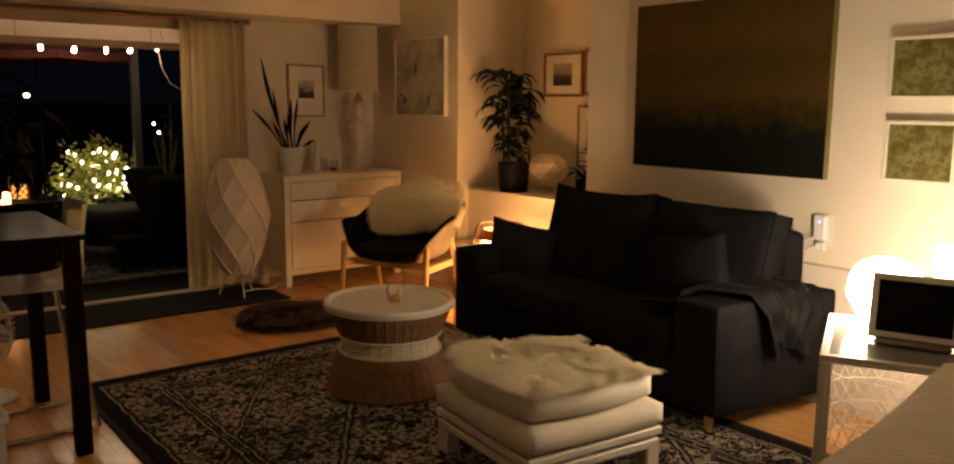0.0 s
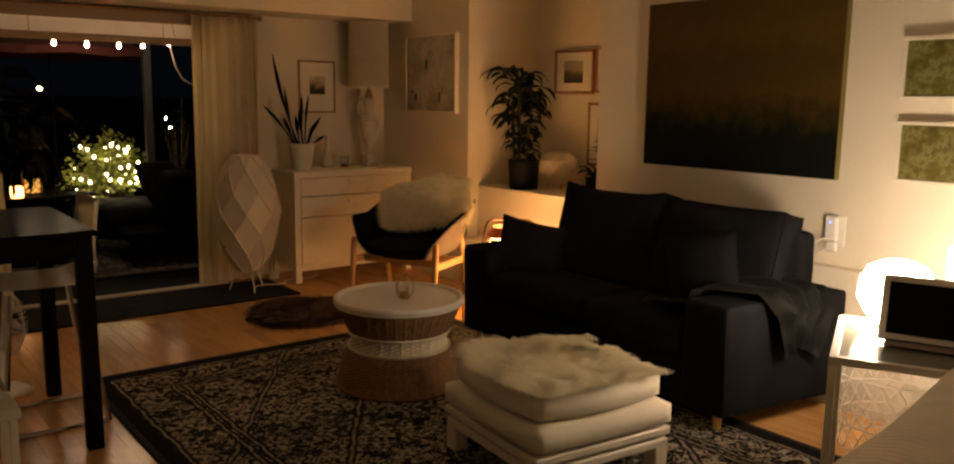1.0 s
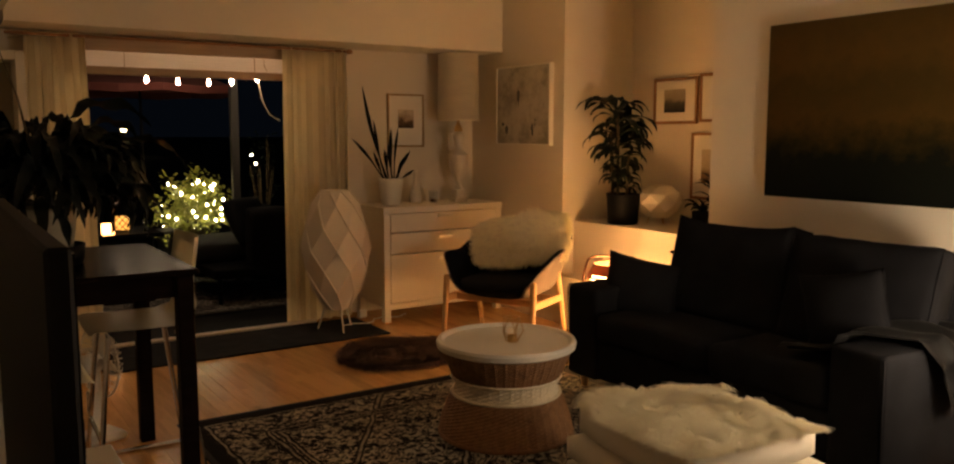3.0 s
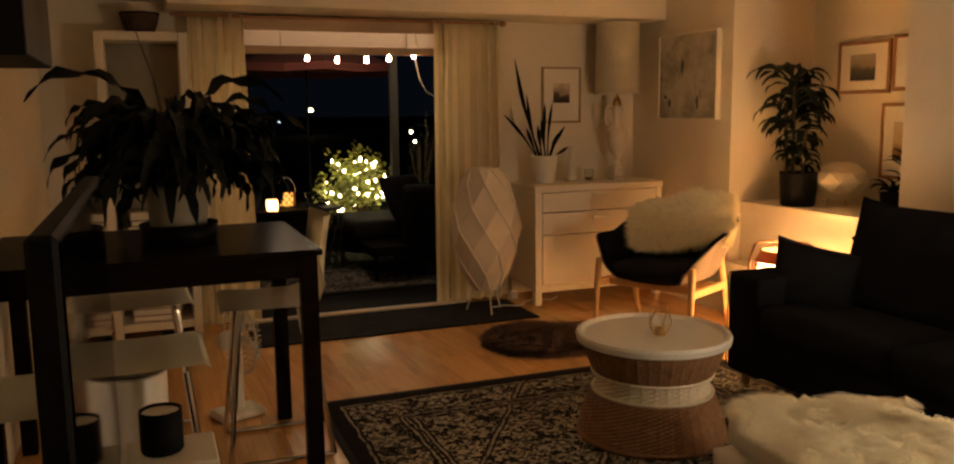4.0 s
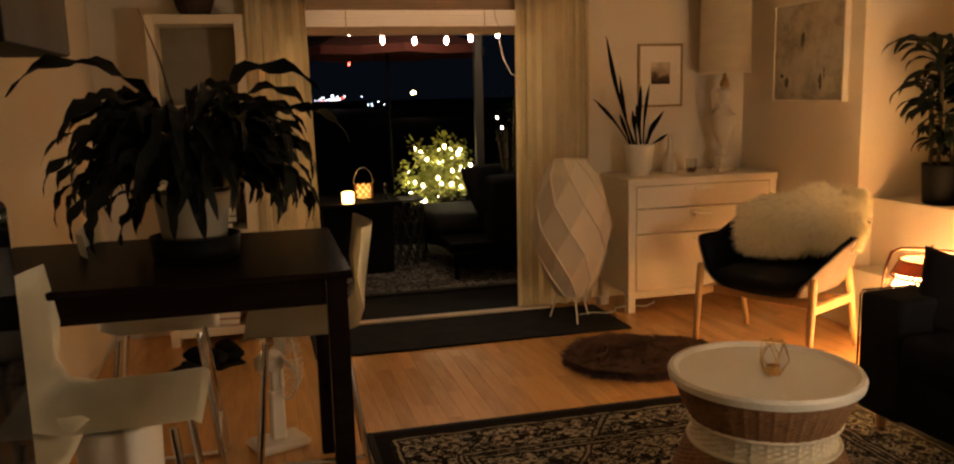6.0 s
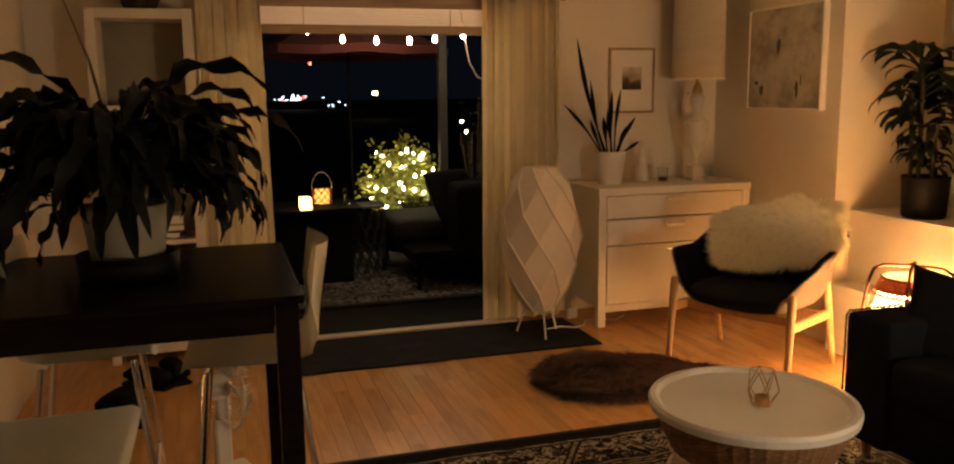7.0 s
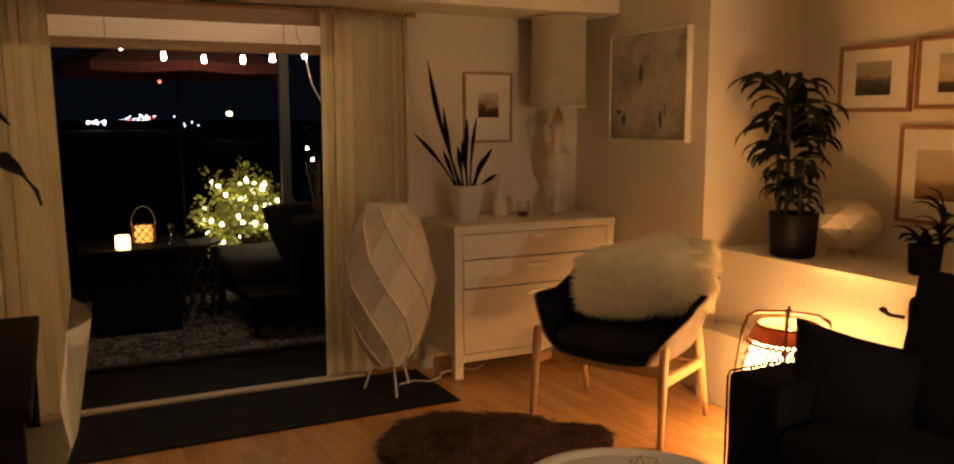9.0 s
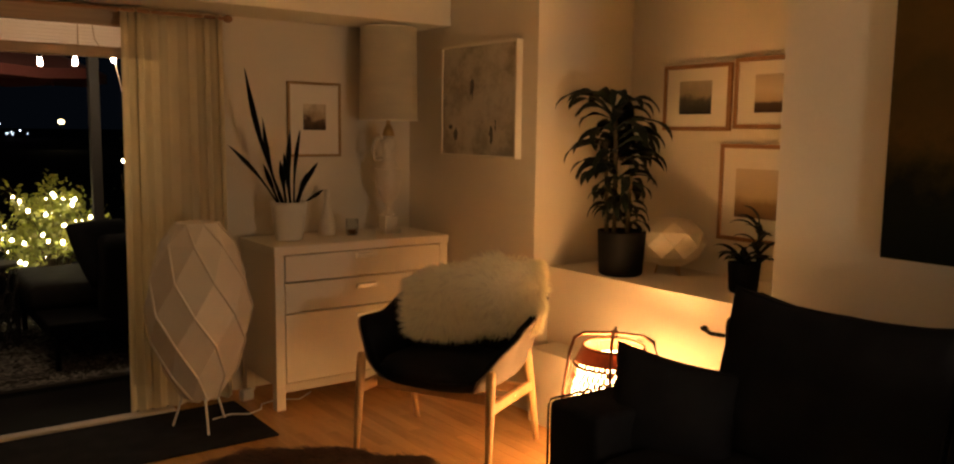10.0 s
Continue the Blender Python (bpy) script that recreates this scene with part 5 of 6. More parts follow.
part("collar", lathe([(0.05, 0.385), (0.083, 0.372), (0.083, 0.362), (0.06, 0.36)], 32), M_PORC, ul)
part("handle", tube([(-0.035, 0, 0.43), (-0.085, 0, 0.42), (-0.10, 0, 0.47), (-0.088, 0, 0.53), (-0.06, 0, 0.555), (-0.045, 0, 0.53)], 0.011, 8), M_PORC, ul, "curved swan-neck handle", smooth=True)
part("socket", lathe([(0.035, 0.555), (0.03, 0.585), (0.012, 0.62), (0.012, 0.70)], 18), M_BRASS, ul)
sh = lathe([(0.165, 0.64), (0.158, 1.155)], 48, cap=False)
bmesh.ops.solidify(sh, geom=sh.faces[:], thickness=0.003)
part("shade", sh, M_SHADE, ul, "tall unlit linen drum shade", smooth=True)
for z, r in ((0.643, 0.166), (1.152, 0.159)):
    part("shade_rim", tube([(r * math.cos(2 * math.pi * i / 40), r * math.sin(2 * math.pi * i / 40), z) for i in range(40)], 0.0035, 5, closed=True), M_SHADE, ul)

vs = thing("vase", pose(-0.635, -0.16, ZT), "slim pale wooden bottle vase on the chest", "vase")
part("body", lathe([(0.045, 0.0), (0.048, 0.02), (0.042, 0.08), (0.022, 0.15), (0.016, 0.20), (0.017, 0.255), (0.012, 0.255)], 24), M_PORC, vs, smooth=True)
tg = thing("tealight_glass", pose(-0.505, -0.21, ZT), "small clear glass tealight cup on the chest", "candle holder")
part("cup", lathe([(0.032, 0.0), (0.036, 0.09), (0.033, 0.09), (0.03, 0.006)], 24), M_GLASS, tg)
part("candle", lathe([(0.024, 0.007), (0.024, 0.028)], 16), M_WICKER, tg)

# ---- white shelf in the corner ----
sf = thing("tall_shelf", pose(0, 0, 0), "tall white open shelf unit in the corner", "shelf")
HX0, HX1, HY = -3.83, -3.315, -0.30
part("side", box(HX0, HX0 + 0.05, HY, -0.004, 0, 1.865, 0.003), M_WHITE, sf)
part("side", box(HX1 - 0.05, HX1, HY, -0.004, 0, 1.865, 0.003), M_WHITE, sf)
for z in (0.05, 0.42, 0.64, 1.35, 1.815):
    part("shelf_board", box(HX0 + 0.051, HX1 - 0.051, HY + 0.002, -0.004, z, z + (0.05 if z in (0.05, 1.815) else 0.025), 0.002), M_WHITE, sf)
part("back_panel", box(HX0 + 0.05, HX1 - 0.05, -0.012, -0.004, 0.0, 1.82), mat("shelf_back", (0.30, 0.27, 0.20), 0.6, var=0.15), sf, "grey-green back panel")
bk = random.Random(4)
for z, cols in ((0.10, ((0.3, 0.05, 0.03), (0.45, 0.4, 0.33), (0.08, 0.03, 0.025))), (0.445, ((0.05, 0.04, 0.035), (0.4, 0.36, 0.3), (0.10, 0.08, 0.06))), (0.665, ((0.02, 0.02, 0.02), (0.05, 0.045, 0.04), (0.3, 0.26, 0.2)))):
    zz = z + 0.001
    for c in cols:
        h = bk.uniform(0.03, 0.055)
        b = thing("book", pose(-3.57, -0.15, zz, 0, 0, bk.uniform(-8, 8)), "closed book lying flat in a stack on the shelf", "book", "books on the shelf")
        part("cover", box(-0.14, 0.14, -0.10, 0.10, 0, h, 0.003), mat("book_cover", c, 0.6, var=0.1), b)
        part("page_block", box(-0.135, 0.135, -0.102, -0.06, 0.004, h - 0.004), M_MAT, b)
        zz += h + 0.001
bs = thing("woven_basket", pose(-3.57, -0.16, 1.866), "small dark woven basket on top of the white shelf", "basket")
part("body", ribbed([(0.075, 0.0), (0.10, 0.06), (0.112, 0.115)], 64, 0.003, 10), mat("dark_wicker", (0.05, 0.025, 0.014), 0.7, var=0.4, scale=30, bump=0.5), bs)
part("base", lathe([(0.074, 0.0), (0.074, 0.006)], 32), M_BLACKWOOD, bs)
part("rim", tube([(0.112 * math.cos(2 * math.pi * i / 32), 0.112 * math.sin(2 * math.pi * i / 32), 0.116) for i in range(32)], 0.006, 6, closed=True), M_BLACKWOOD, bs)

# ---- left side: screen, canvas, bins, fan ----
tv = thing("television", pose(-3.695, -4.20, 0, 0, 0, 0), "large black television seen almost edge-on by the wall", "television")
part("panel", box(-0.035, 0.0, -0.52, 0.52, 0.57, 1.235, 0.006), M_BLACK, tv)
part("screen", box(0.0005, 0.003, -0.51, 0.51, 0.585, 1.225), M_TV, tv, "glossy black screen")
part("foot", box(-0.03, -0.006, -0.40, -0.34, 0.46, 0.57), M_BLACK, tv)
part("foot", box(-0.03, -0.006, 0.34, 0.40, 0.46, 0.57), M_BLACK, tv)
cs = thing("media_console", pose(0, 0, 0), "black low media console along the wall", "console")
part("body", box(-4.14, -3.70, -4.8, -3.62, 0.06, 0.44, 0.004), M_BLACKWOOD, cs)
part("top", box(-4.15, -3.69, -4.81, -3.61, 0.44, 0.459, 0.003), M_BLACKWOOD, cs)
for x in (-4.1, -3.76):
    for y in (-4.72, -3.72):
        part("leg", box(x, x + 0.04, y, y + 0.04, 0, 0.06), M_BLACKWOOD, cs)
lc = thing("dark_canvas", pose(0, 0, 0), "deep-edged dark grey canvas on the wall over the table", "painting")
part("canvas", box(-3.935, -3.93, -2.62, -1.78, 1.575, 2.18), mat("grey_canvas", (0.09, 0.08, 0.07), 0.8, var=0.3, scale=4, bump=0.4, bscale=150), lc)
part("box_frame", box(LW + 0.001, -3.9355, -2.62, -1.78, 1.57, 2.185, 0.003), M_BLACK, lc, "black deep edge")
bn = thing("waste_bin", pose(-3.68, -2.96, 0), "plain white cylinder bin under the chair", "bin")
part("body", lathe([(0.09, 0.0), (0.1, 0.02), (0.108, 0.56), (0.104, 0.57), (0.1, 0.555), (0.09, 0.03)], 32), M_PLASTIC, bn, smooth=True)
stl = thing("side_stool", pose(-3.585, -3.66, 0), "small white square stool beside the television", "stool")
part("seat", box(-0.10, 0.11, -0.10, 0.10, 0.53, 0.555, 0.004), M_WHITE, stl)
for x in (-0.09, 0.08):
    for y in (-0.09, 0.07):
        part("leg", box(x, x + 0.02, y, y + 0.02, 0, 0.53), M_WHITE, stl)
cj = thing("candle_jar", pose(-3.60, -3.65, 0.556), "black candle jar with pale wax on the small stool", "candle")
part("jar", lathe([(0.046, 0.0), (0.05, 0.006), (0.05, 0.105), (0.046, 0.105), (0.045, 0.085)], 28, cap=True), M_BLACK, cj, smooth=True)
part("wax", lathe([(0.0445, 0.06), (0.0445, 0.098)], 24), M_PORC, cj)

fn = thing("desk_fan", pose(-3.27, -1.90, 0, 0, 0, 20), "white round desk fan with a wire cage on the floor", "fan")
part("base", box(-0.11, 0.11, -0.08, 0.08, 0, 0.035, 0.012), M_PLASTIC, fn)
part("stem", box(-0.03, 0.03, -0.02, 0.02, 0.03, 0.24, 0.008), M_PLASTIC, fn)
part("motor", lathe([(0.03, -0.07), (0.045, -0.05), (0.045, 0.02), (0.02, 0.04)], 20, m=pose(0, 0, 0.36, 0, 90, 0)), M_PLASTIC, fn, smooth=True)
part("neck", box(-0.02, 0.02, -0.015, 0.015, 0.23, 0.33, 0.006), M_PLASTIC, fn)
bm = bmesh.new()
for i in range(28):
    a = 2 * math.pi * i / 28
    c, s = math.cos(a), math.sin(a)
    tube([(0.085, 0.03 * c, 0.36 + 0.03 * s), (0.08, 0.11 * c, 0.36 + 0.11 * s), (0.03, 0.16 * c, 0.36 + 0.16 * s), (-0.02, 0.11 * c, 0.36 + 0.11 * s)], 0.0018, 4, bm)
part("cage", bm, M_PLASTIC, fn, "white wire cage")["kind"] = "stuff"
part("cage_ring", tube([(0.03, 0.162 * math.cos(2 * math.pi * i / 36), 0.36 + 0.162 * math.sin(2 * math.pi * i / 36)) for i in range(36)], 0.004, 6, closed=True), M_PLASTIC, fn)
for k in range(4):
    bl_m = box(-0.004, 0.004, -0.03, 0.03, 0.03, 0.125, 0.003, m=pose(0.03, 0, 0.36, 0, 0, 0) @ pose(0, 0, 0, 90 * k, 0, 0) @ pose(0, 0, 0, 0, 0, 30))
    part("blade", bl_m, M_PLASTIC, fn, "pale plastic blade")
for x, y, r in ((-3.50, -0.62, 20), (-3.62, -0.70, 50), (-3.72, -1.0, -30), (-3.66, -1.15, 10)):
    so = thing("shoe", pose(x, y, 0, 0, 0, r), "dark worn shoe on the wood floor by the shelf", "shoe", "shoes by the shelf")
    part("sole", box(-0.045, 0.045, -0.14, 0.14, 0, 0.018, 0.008), M_BLACK, so)
    part("upper", pillow(0.085, 0.25, 0.085, 8, 0.6, m=pose(0, 0, 0.014), edge=0.3), M_NAVY, so, smooth=True)

# ---- right side: side table, tablet, basket, bed, outlet, throw ----
M_TABLEW = mat("white_metal", (0.66, 0.62, 0.53), 0.4, var=0.05, scale=8, bump=0.05)
st = thing("side_table", pose(-1.373, -4.921, 0, 0, 0, -63.7), "white metal side table with a glass top", "side table")
TW, TD, TZ = 0.42, 0.60, 0.62     # local x: away to the right; local y: away from the room
for x in (0.0, TW - 0.025):
    for y in (0.0, TD - 0.025):
        part("leg", box(x, x + 0.025, y, y + 0.025, 0, TZ - 0.026, 0.002), M_TABLEW, st)
for a in ((0, TW, 0, 0.025), (0, TW, TD - 0.025, TD), (0, 0.025, 0.025, TD - 0.025), (TW - 0.025, TW, 0.025, TD - 0.025)):
    part("rail", box(*a, TZ - 0.025, TZ, 0.002), M_TABLEW, st)
part("glass_top", box(0.0255, TW - 0.0255, 0.0255, TD - 0.0255, TZ - 0.010, TZ - 0.003), mat("frosted_glass", (0.20, 0.19, 0.155), 0.15, var=0.05, bump=0), st, "pale frosted glass panel")
sm = st.matrix_world.copy()
tb = thing("tablet", sm @ pose(0.137, 0.262, TZ + 0.004, 0, 0, -6), "dark tablet with a white bezel propped on the side table", "tablet")
TL = pose(0, 0, 0.0, -14)
part("bezel", box(0, 0.27, -0.004, 0.006, 0.012, 0.225, 0.003, m=TL), M_PLASTIC, tb, "white bezel")
M_TABLET = mat("matt_black_glass", (0.003, 0.003, 0.004), 0.35, var=0.1, bump=0, spec=0.1)
part("screen", box(0.02, 0.25, -0.0062, -0.0045, 0.032, 0.205, m=TL), M_TABLET, tb, "black screen")
part("case", box(-0.004, 0.274, 0.0065, 0.012, 0.006, 0.229, 0.002, m=TL), M_FELT, tb, "brown case")
part("stand", box(0.02, 0.25, -0.05, 0.10, 0.0, 0.006, 0.002), M_FELT, tb)
wb = thing("wire_basket", pose(-0.44, -4.70, 0.0), "white wire diamond-mesh basket behind the side table", "basket")
for s in (1, -1):
    bm = bmesh.new()
    for i in range(24):
        a0 = 2 * math.pi * i / 24
        tube([((0.20 + 0.04 * k / 4) * math.cos(a0 + s * 0.2 * k), (0.20 + 0.04 * k / 4) * math.sin(a0 + s * 0.2 * k), 0.01 + 0.08 * k) for k in range(5)], 0.0022, 4, bm)
    part("mesh_wire", bm, M_WHITE, wb, "white crossing wires")
for z, r in ((0.01, 0.20), (0.12, 0.214), (0.22, 0.226), (0.33, 0.24)):
    part("hoop", tube([(r * math.cos(2 * math.pi * i / 32), r * math.sin(2 * math.pi * i / 32), z) for i in range(32)], 0.003, 5, closed=True), M_WHITE, wb)

bd = thing("daybed", pose(-2.29, -5.40, 0, 0, 0, 8.7), "low bed under a white ribbed cover", "bed")
part("base", box(-0.50, 0.98, -1.9, -0.05, 0.03, 0.46, 0.02), M_WHITE, bd)
bm = bmesh.new()
n = 170
R = []
for i in range(n + 1):
    u = i / n
    row = []
    for j, (y, z) in enumerate(((-1.95, 0.35), (-1.95, 0.66), (-1.3, 0.69), (-0.7, 0.695), (-0.3, 0.69), (-0.10, 0.682), (-0.02, 0.66), (0.0, 0.61), (0.005, 0.35))):
        x = -0.56 + 1.60 * u
        rib = 0.0035 * math.sin(u * n * 2.1)
        row.append(bm.verts.new((x, y + 0.01 * math.sin(u * 8 + y), z + rib + 0.006 * math.sin(u * 5 + j))))
    R.append(row)
for a, b in zip(R, R[1:]):
    for j in range(8):
        bm.faces.new((a[j], a[j + 1], b[j + 1], b[j]))
part("cover", bm, M_KNIT, bd, "white ribbed cover", smooth=True)
for x in (-0.45, 0.9):
    for y in (-1.85, -0.12):
        part("leg", box(x, x + 0.05, y, y + 0.05, 0, 0.03), M_WHITE, bd)

ou = thing("outlet_adapter", pose(RW, -4.225, 0.825, 0, 0, -90), "white plug adapter with a blue light in a wall outlet", "outlet")
part("plate", box(-0.04, 0.045, -0.006, -0.001, -0.075, 0.07, 0.002), M_PLASTIC, ou)
part("body", box(-0.045, 0.02, -0.04, -0.0065, -0.05, 0.07, 0.008), M_PLASTIC, ou)
part("led", lathe([(0.004, 0), (0.004, 0.002)], 10, m=pose(-0.012, -0.0405, 0.04, 90)), glow("blue_led", (0.1, 0.25, 1.0), 6.0), ou, "blue indicator light")
part("lower_plug", box(-0.035, 0.015, -0.03, -0.0065, -0.10, -0.055, 0.006), M_PLASTIC, ou)
for dz in (-0.03, -0.08):
    part("cord", tube([(-0.02, -0.045, dz), (-0.05, -0.06, dz - 0.015), (-0.09, -0.065, dz - 0.05), (-0.12, -0.06, dz - 0.12)], 0.004, 6), M_PLASTIC, ou)
hk = thing("wall_hook", pose(0.098, -2.30, 0.62), "small black metal hook on the ledge front", "hook")
part("arm", tube([(0, 0, 0), (-0.07, 0.01, 0.015), (-0.10, 0.02, 0.035)], 0.009, 6), M_BLACK, hk)
part("knob", lathe([(0.012, 0), (0.018, 0.012), (0.006, 0.02)], 12, m=pose(-0.10, 0.02, 0.03)), M_BLACK, hk)



def throw_blanket():
    """Velvet throw: bunched on the seat, laid across the arm and hanging in folds down its outer side."""
    bm = bmesh.new()
    rows = [(-3.74, 0.468, -0.90, -0.46), (-3.88, 0.478, -0.90, -0.42), (-3.975, 0.51, -0.89, -0.40), (-4.0, 0.575, -0.88, -0.38), (-4.06, 0.590, -0.85, -0.35), (-4.15, 0.588, -0.81, -0.34), (-4.235, 0.58, -0.77, -0.35), (-4.264, 0.52, -0.735, -0.37), (-4.266, 0.45, -0.715, -0.40), (-4.27, 0.38, -0.69, -0.43), (-4.272, 0.325, -0.665, -0.455)]
    R = []
    n, m = 64, 60
    for i in range(n + 1):
        q = i / n * (len(rows) - 1)
        k = min(int(q), len(rows) - 2)
        y, z, xa, xb = (rows[k][c] + (rows[k + 1][c] - rows[k][c]) * (q - k) for c in range(4))
        s = i / n
        hang = min(1, max(0, (s - 0.60) / 0.10))
        row = []
        for j in range(m + 1):
            u = j / m
            x = xa + (xb - xa) * u + 0.010 * math.sin(s * 11 + u * 4)
            f = (0.5 + 0.5 * math.sin(u * 25 + s * 3 + 1.8 * math.sin(s * 5 + u * 3))) ** 1.5
            g = 0.5 + 0.5 * math.sin(u * 11 - s * 15 + 2)
            c = noise.noise(Vector((u * 7, s * 7, 3)))
            lift = 0.008 + 0.024 * f + 0.014 * g + 0.012 * c
            skew = -0.11 * (x + 0.94) / 0.7 * min(1, max(0, (s - 0.45) / 0.15))
            row.append(bm.verts.new((x, y - hang * lift + skew, z + (1 - hang) * lift + hang * (s - 0.6) * (0.10 * math.sin(u * 3.1 + 0.4) - 0.10 * abs(u - 0.45) + 0.06 * c))))
        R.append(row)
    for p, q in zip(R, R[1:]):
        for j in range(m):
            bm.faces.new((p[j], p[j + 1], q[j + 1], q[j]))
    bmesh.ops.solidify(bm, geom=bm.faces[:], thickness=0.006)
    return bm


solid("throw_blanket", throw_blanket(), M_THROW, "dark crumpled velvet throw draped over the sofa arm", "blanket", smooth=True)

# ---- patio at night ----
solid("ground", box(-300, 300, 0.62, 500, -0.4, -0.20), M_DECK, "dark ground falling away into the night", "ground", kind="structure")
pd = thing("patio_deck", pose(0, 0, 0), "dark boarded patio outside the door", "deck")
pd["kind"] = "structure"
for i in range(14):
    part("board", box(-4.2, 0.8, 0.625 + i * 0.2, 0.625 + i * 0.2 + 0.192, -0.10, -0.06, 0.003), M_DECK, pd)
solid("patio_rug", box(-3.6, -1.0, 0.78, 2.9, -0.059, -0.05, 0.002), M_RUGOUT, "grey patterned outdoor rug on the patio", "rug")
ft = thing("patio_table", pose(-2.52, 1.86, -0.05), "black boxy patio table", "table")
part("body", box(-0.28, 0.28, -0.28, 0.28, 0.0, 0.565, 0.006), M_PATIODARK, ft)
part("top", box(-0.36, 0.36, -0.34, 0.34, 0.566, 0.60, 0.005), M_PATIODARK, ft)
PZ = 0.551
cd = thing("pillar_candle", pose(-2.60, 1.56, PZ), "lit square white candle glowing on the patio table", "candle")
part("wax", box(-0.045, 0.045, -0.045, 0.045, 0.0, 0.095, 0.012, seg=2), glow("glowing_wax", (1.0, 0.42, 0.13), 7.0), cd)
ln = thing("lantern", pose(-2.45, 1.74, PZ), "wire lantern with an amber lattice glow on the patio table", "lantern")
bm = bmesh.new()
for s in (1, -1):
    for i in range(9):
        a0 = 2 * math.pi * i / 9
        tube([(0.075 * math.cos(a0 + s * 0.35 * k), 0.075 * math.sin(a0 + s * 0.35 * k), 0.02 + 0.03 * k) for k in range(5)], 0.004, 4, bm)
part("lattice", bm, M_BASKET, ln)
part("glow_core", lathe([(0.055, 0.02), (0.062, 0.08), (0.055, 0.13)], 16), glow("amber_glow", (1.0, 0.45, 0.06), 1.1), ln, "amber glowing core")
part("bail", tube([(0.08 * math.cos(s), 0, 0.14 + 0.13 * math.sin(s)) for s in [math.pi * i / 12 for i in range(13)]], 0.004, 5), M_CHROME, ln)
wg = thing("wine_glass", pose(-2.27, 1.72, PZ), "clear stemmed glass on the patio table", "glass")
part("bowl", lathe([(0.03, 0.0), (0.03, 0.003), (0.004, 0.006), (0.004, 0.08), (0.026, 0.11), (0.032, 0.17), (0.03, 0.17), (0.024, 0.112), (0.001, 0.085)], 20), M_GLASS, wg, smooth=True)
pt = thing("patio_side_table", pose(-2.06, 1.95, -0.05), "small pierced metal patio side table", "side table")
part("top", lathe([(0.16, 0.55), (0.165, 0.56), (0.16, 0.572)], 32), M_POST, pt)
for k in range(4):
    for i in range(12):
        a = 2 * math.pi * (i + 0.5 * (k % 2)) / 12
        bm = tube([(0.15 * math.cos(a + 0.24 * math.cos(q)), 0.15 * math.sin(a + 0.24 * math.cos(q)), 0.07 + 0.125 * k + 0.075 * math.sin(q)) for q in [2 * math.pi * j / 8 for j in range(8)]], 0.006, 4, closed=True)
        part("ring", bm, M_POST, pt)

os_ = thing("patio_sofa", pose(-1.45, 1.60, -0.05, 0, 0, 0), "dark patio sofa with grey seat pads", "sofa")
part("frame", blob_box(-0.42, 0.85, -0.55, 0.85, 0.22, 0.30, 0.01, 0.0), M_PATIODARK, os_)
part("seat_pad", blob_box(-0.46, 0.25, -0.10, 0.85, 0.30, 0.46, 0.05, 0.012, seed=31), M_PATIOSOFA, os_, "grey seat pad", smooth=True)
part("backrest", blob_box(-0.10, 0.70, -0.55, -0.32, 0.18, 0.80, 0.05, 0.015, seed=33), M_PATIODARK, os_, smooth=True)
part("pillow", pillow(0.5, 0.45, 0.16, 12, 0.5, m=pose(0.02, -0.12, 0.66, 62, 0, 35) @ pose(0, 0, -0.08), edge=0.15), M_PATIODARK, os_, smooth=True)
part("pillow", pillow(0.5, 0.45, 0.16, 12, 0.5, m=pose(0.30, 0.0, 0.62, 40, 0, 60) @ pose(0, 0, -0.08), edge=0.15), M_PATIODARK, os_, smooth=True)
for x in (-0.38, 0.8):
    for y in (-0.5, 0.8):
        part("leg", box(x, x + 0.03, y, y + 0.03, 0, 0.22), M_PATIODARK, os_)

# bush with fairy lights
bu = thing("lit_bush", pose(-1.53, 2.82, -0.06), "leafy bush in a pot strung with white fairy lights", "bush")
part("pot", lathe([(0.16, 0.0), (0.18, 0.02), (0.21, 0.30), (0.2, 0.30), (0.19, 0.27)], 28), M_PATIODARK, bu, smooth=True)
rb = random.Random(9)
twigs = bmesh.new()
lf = bmesh.new()
M_FAIRY = glow("fairy_light", (1.0, 0.80, 0.46), 42.0)
bulb_me = bpy.data.meshes.new("bulb")
b2 = lathe([(0.004, -0.013), (0.011, -0.005), (0.011, 0.005), (0.004, 0.013)], 6)
b2.to_mesh(bulb_me)
b2.free()
bulb_me.materials.append(M_FAIRY)
tips = []
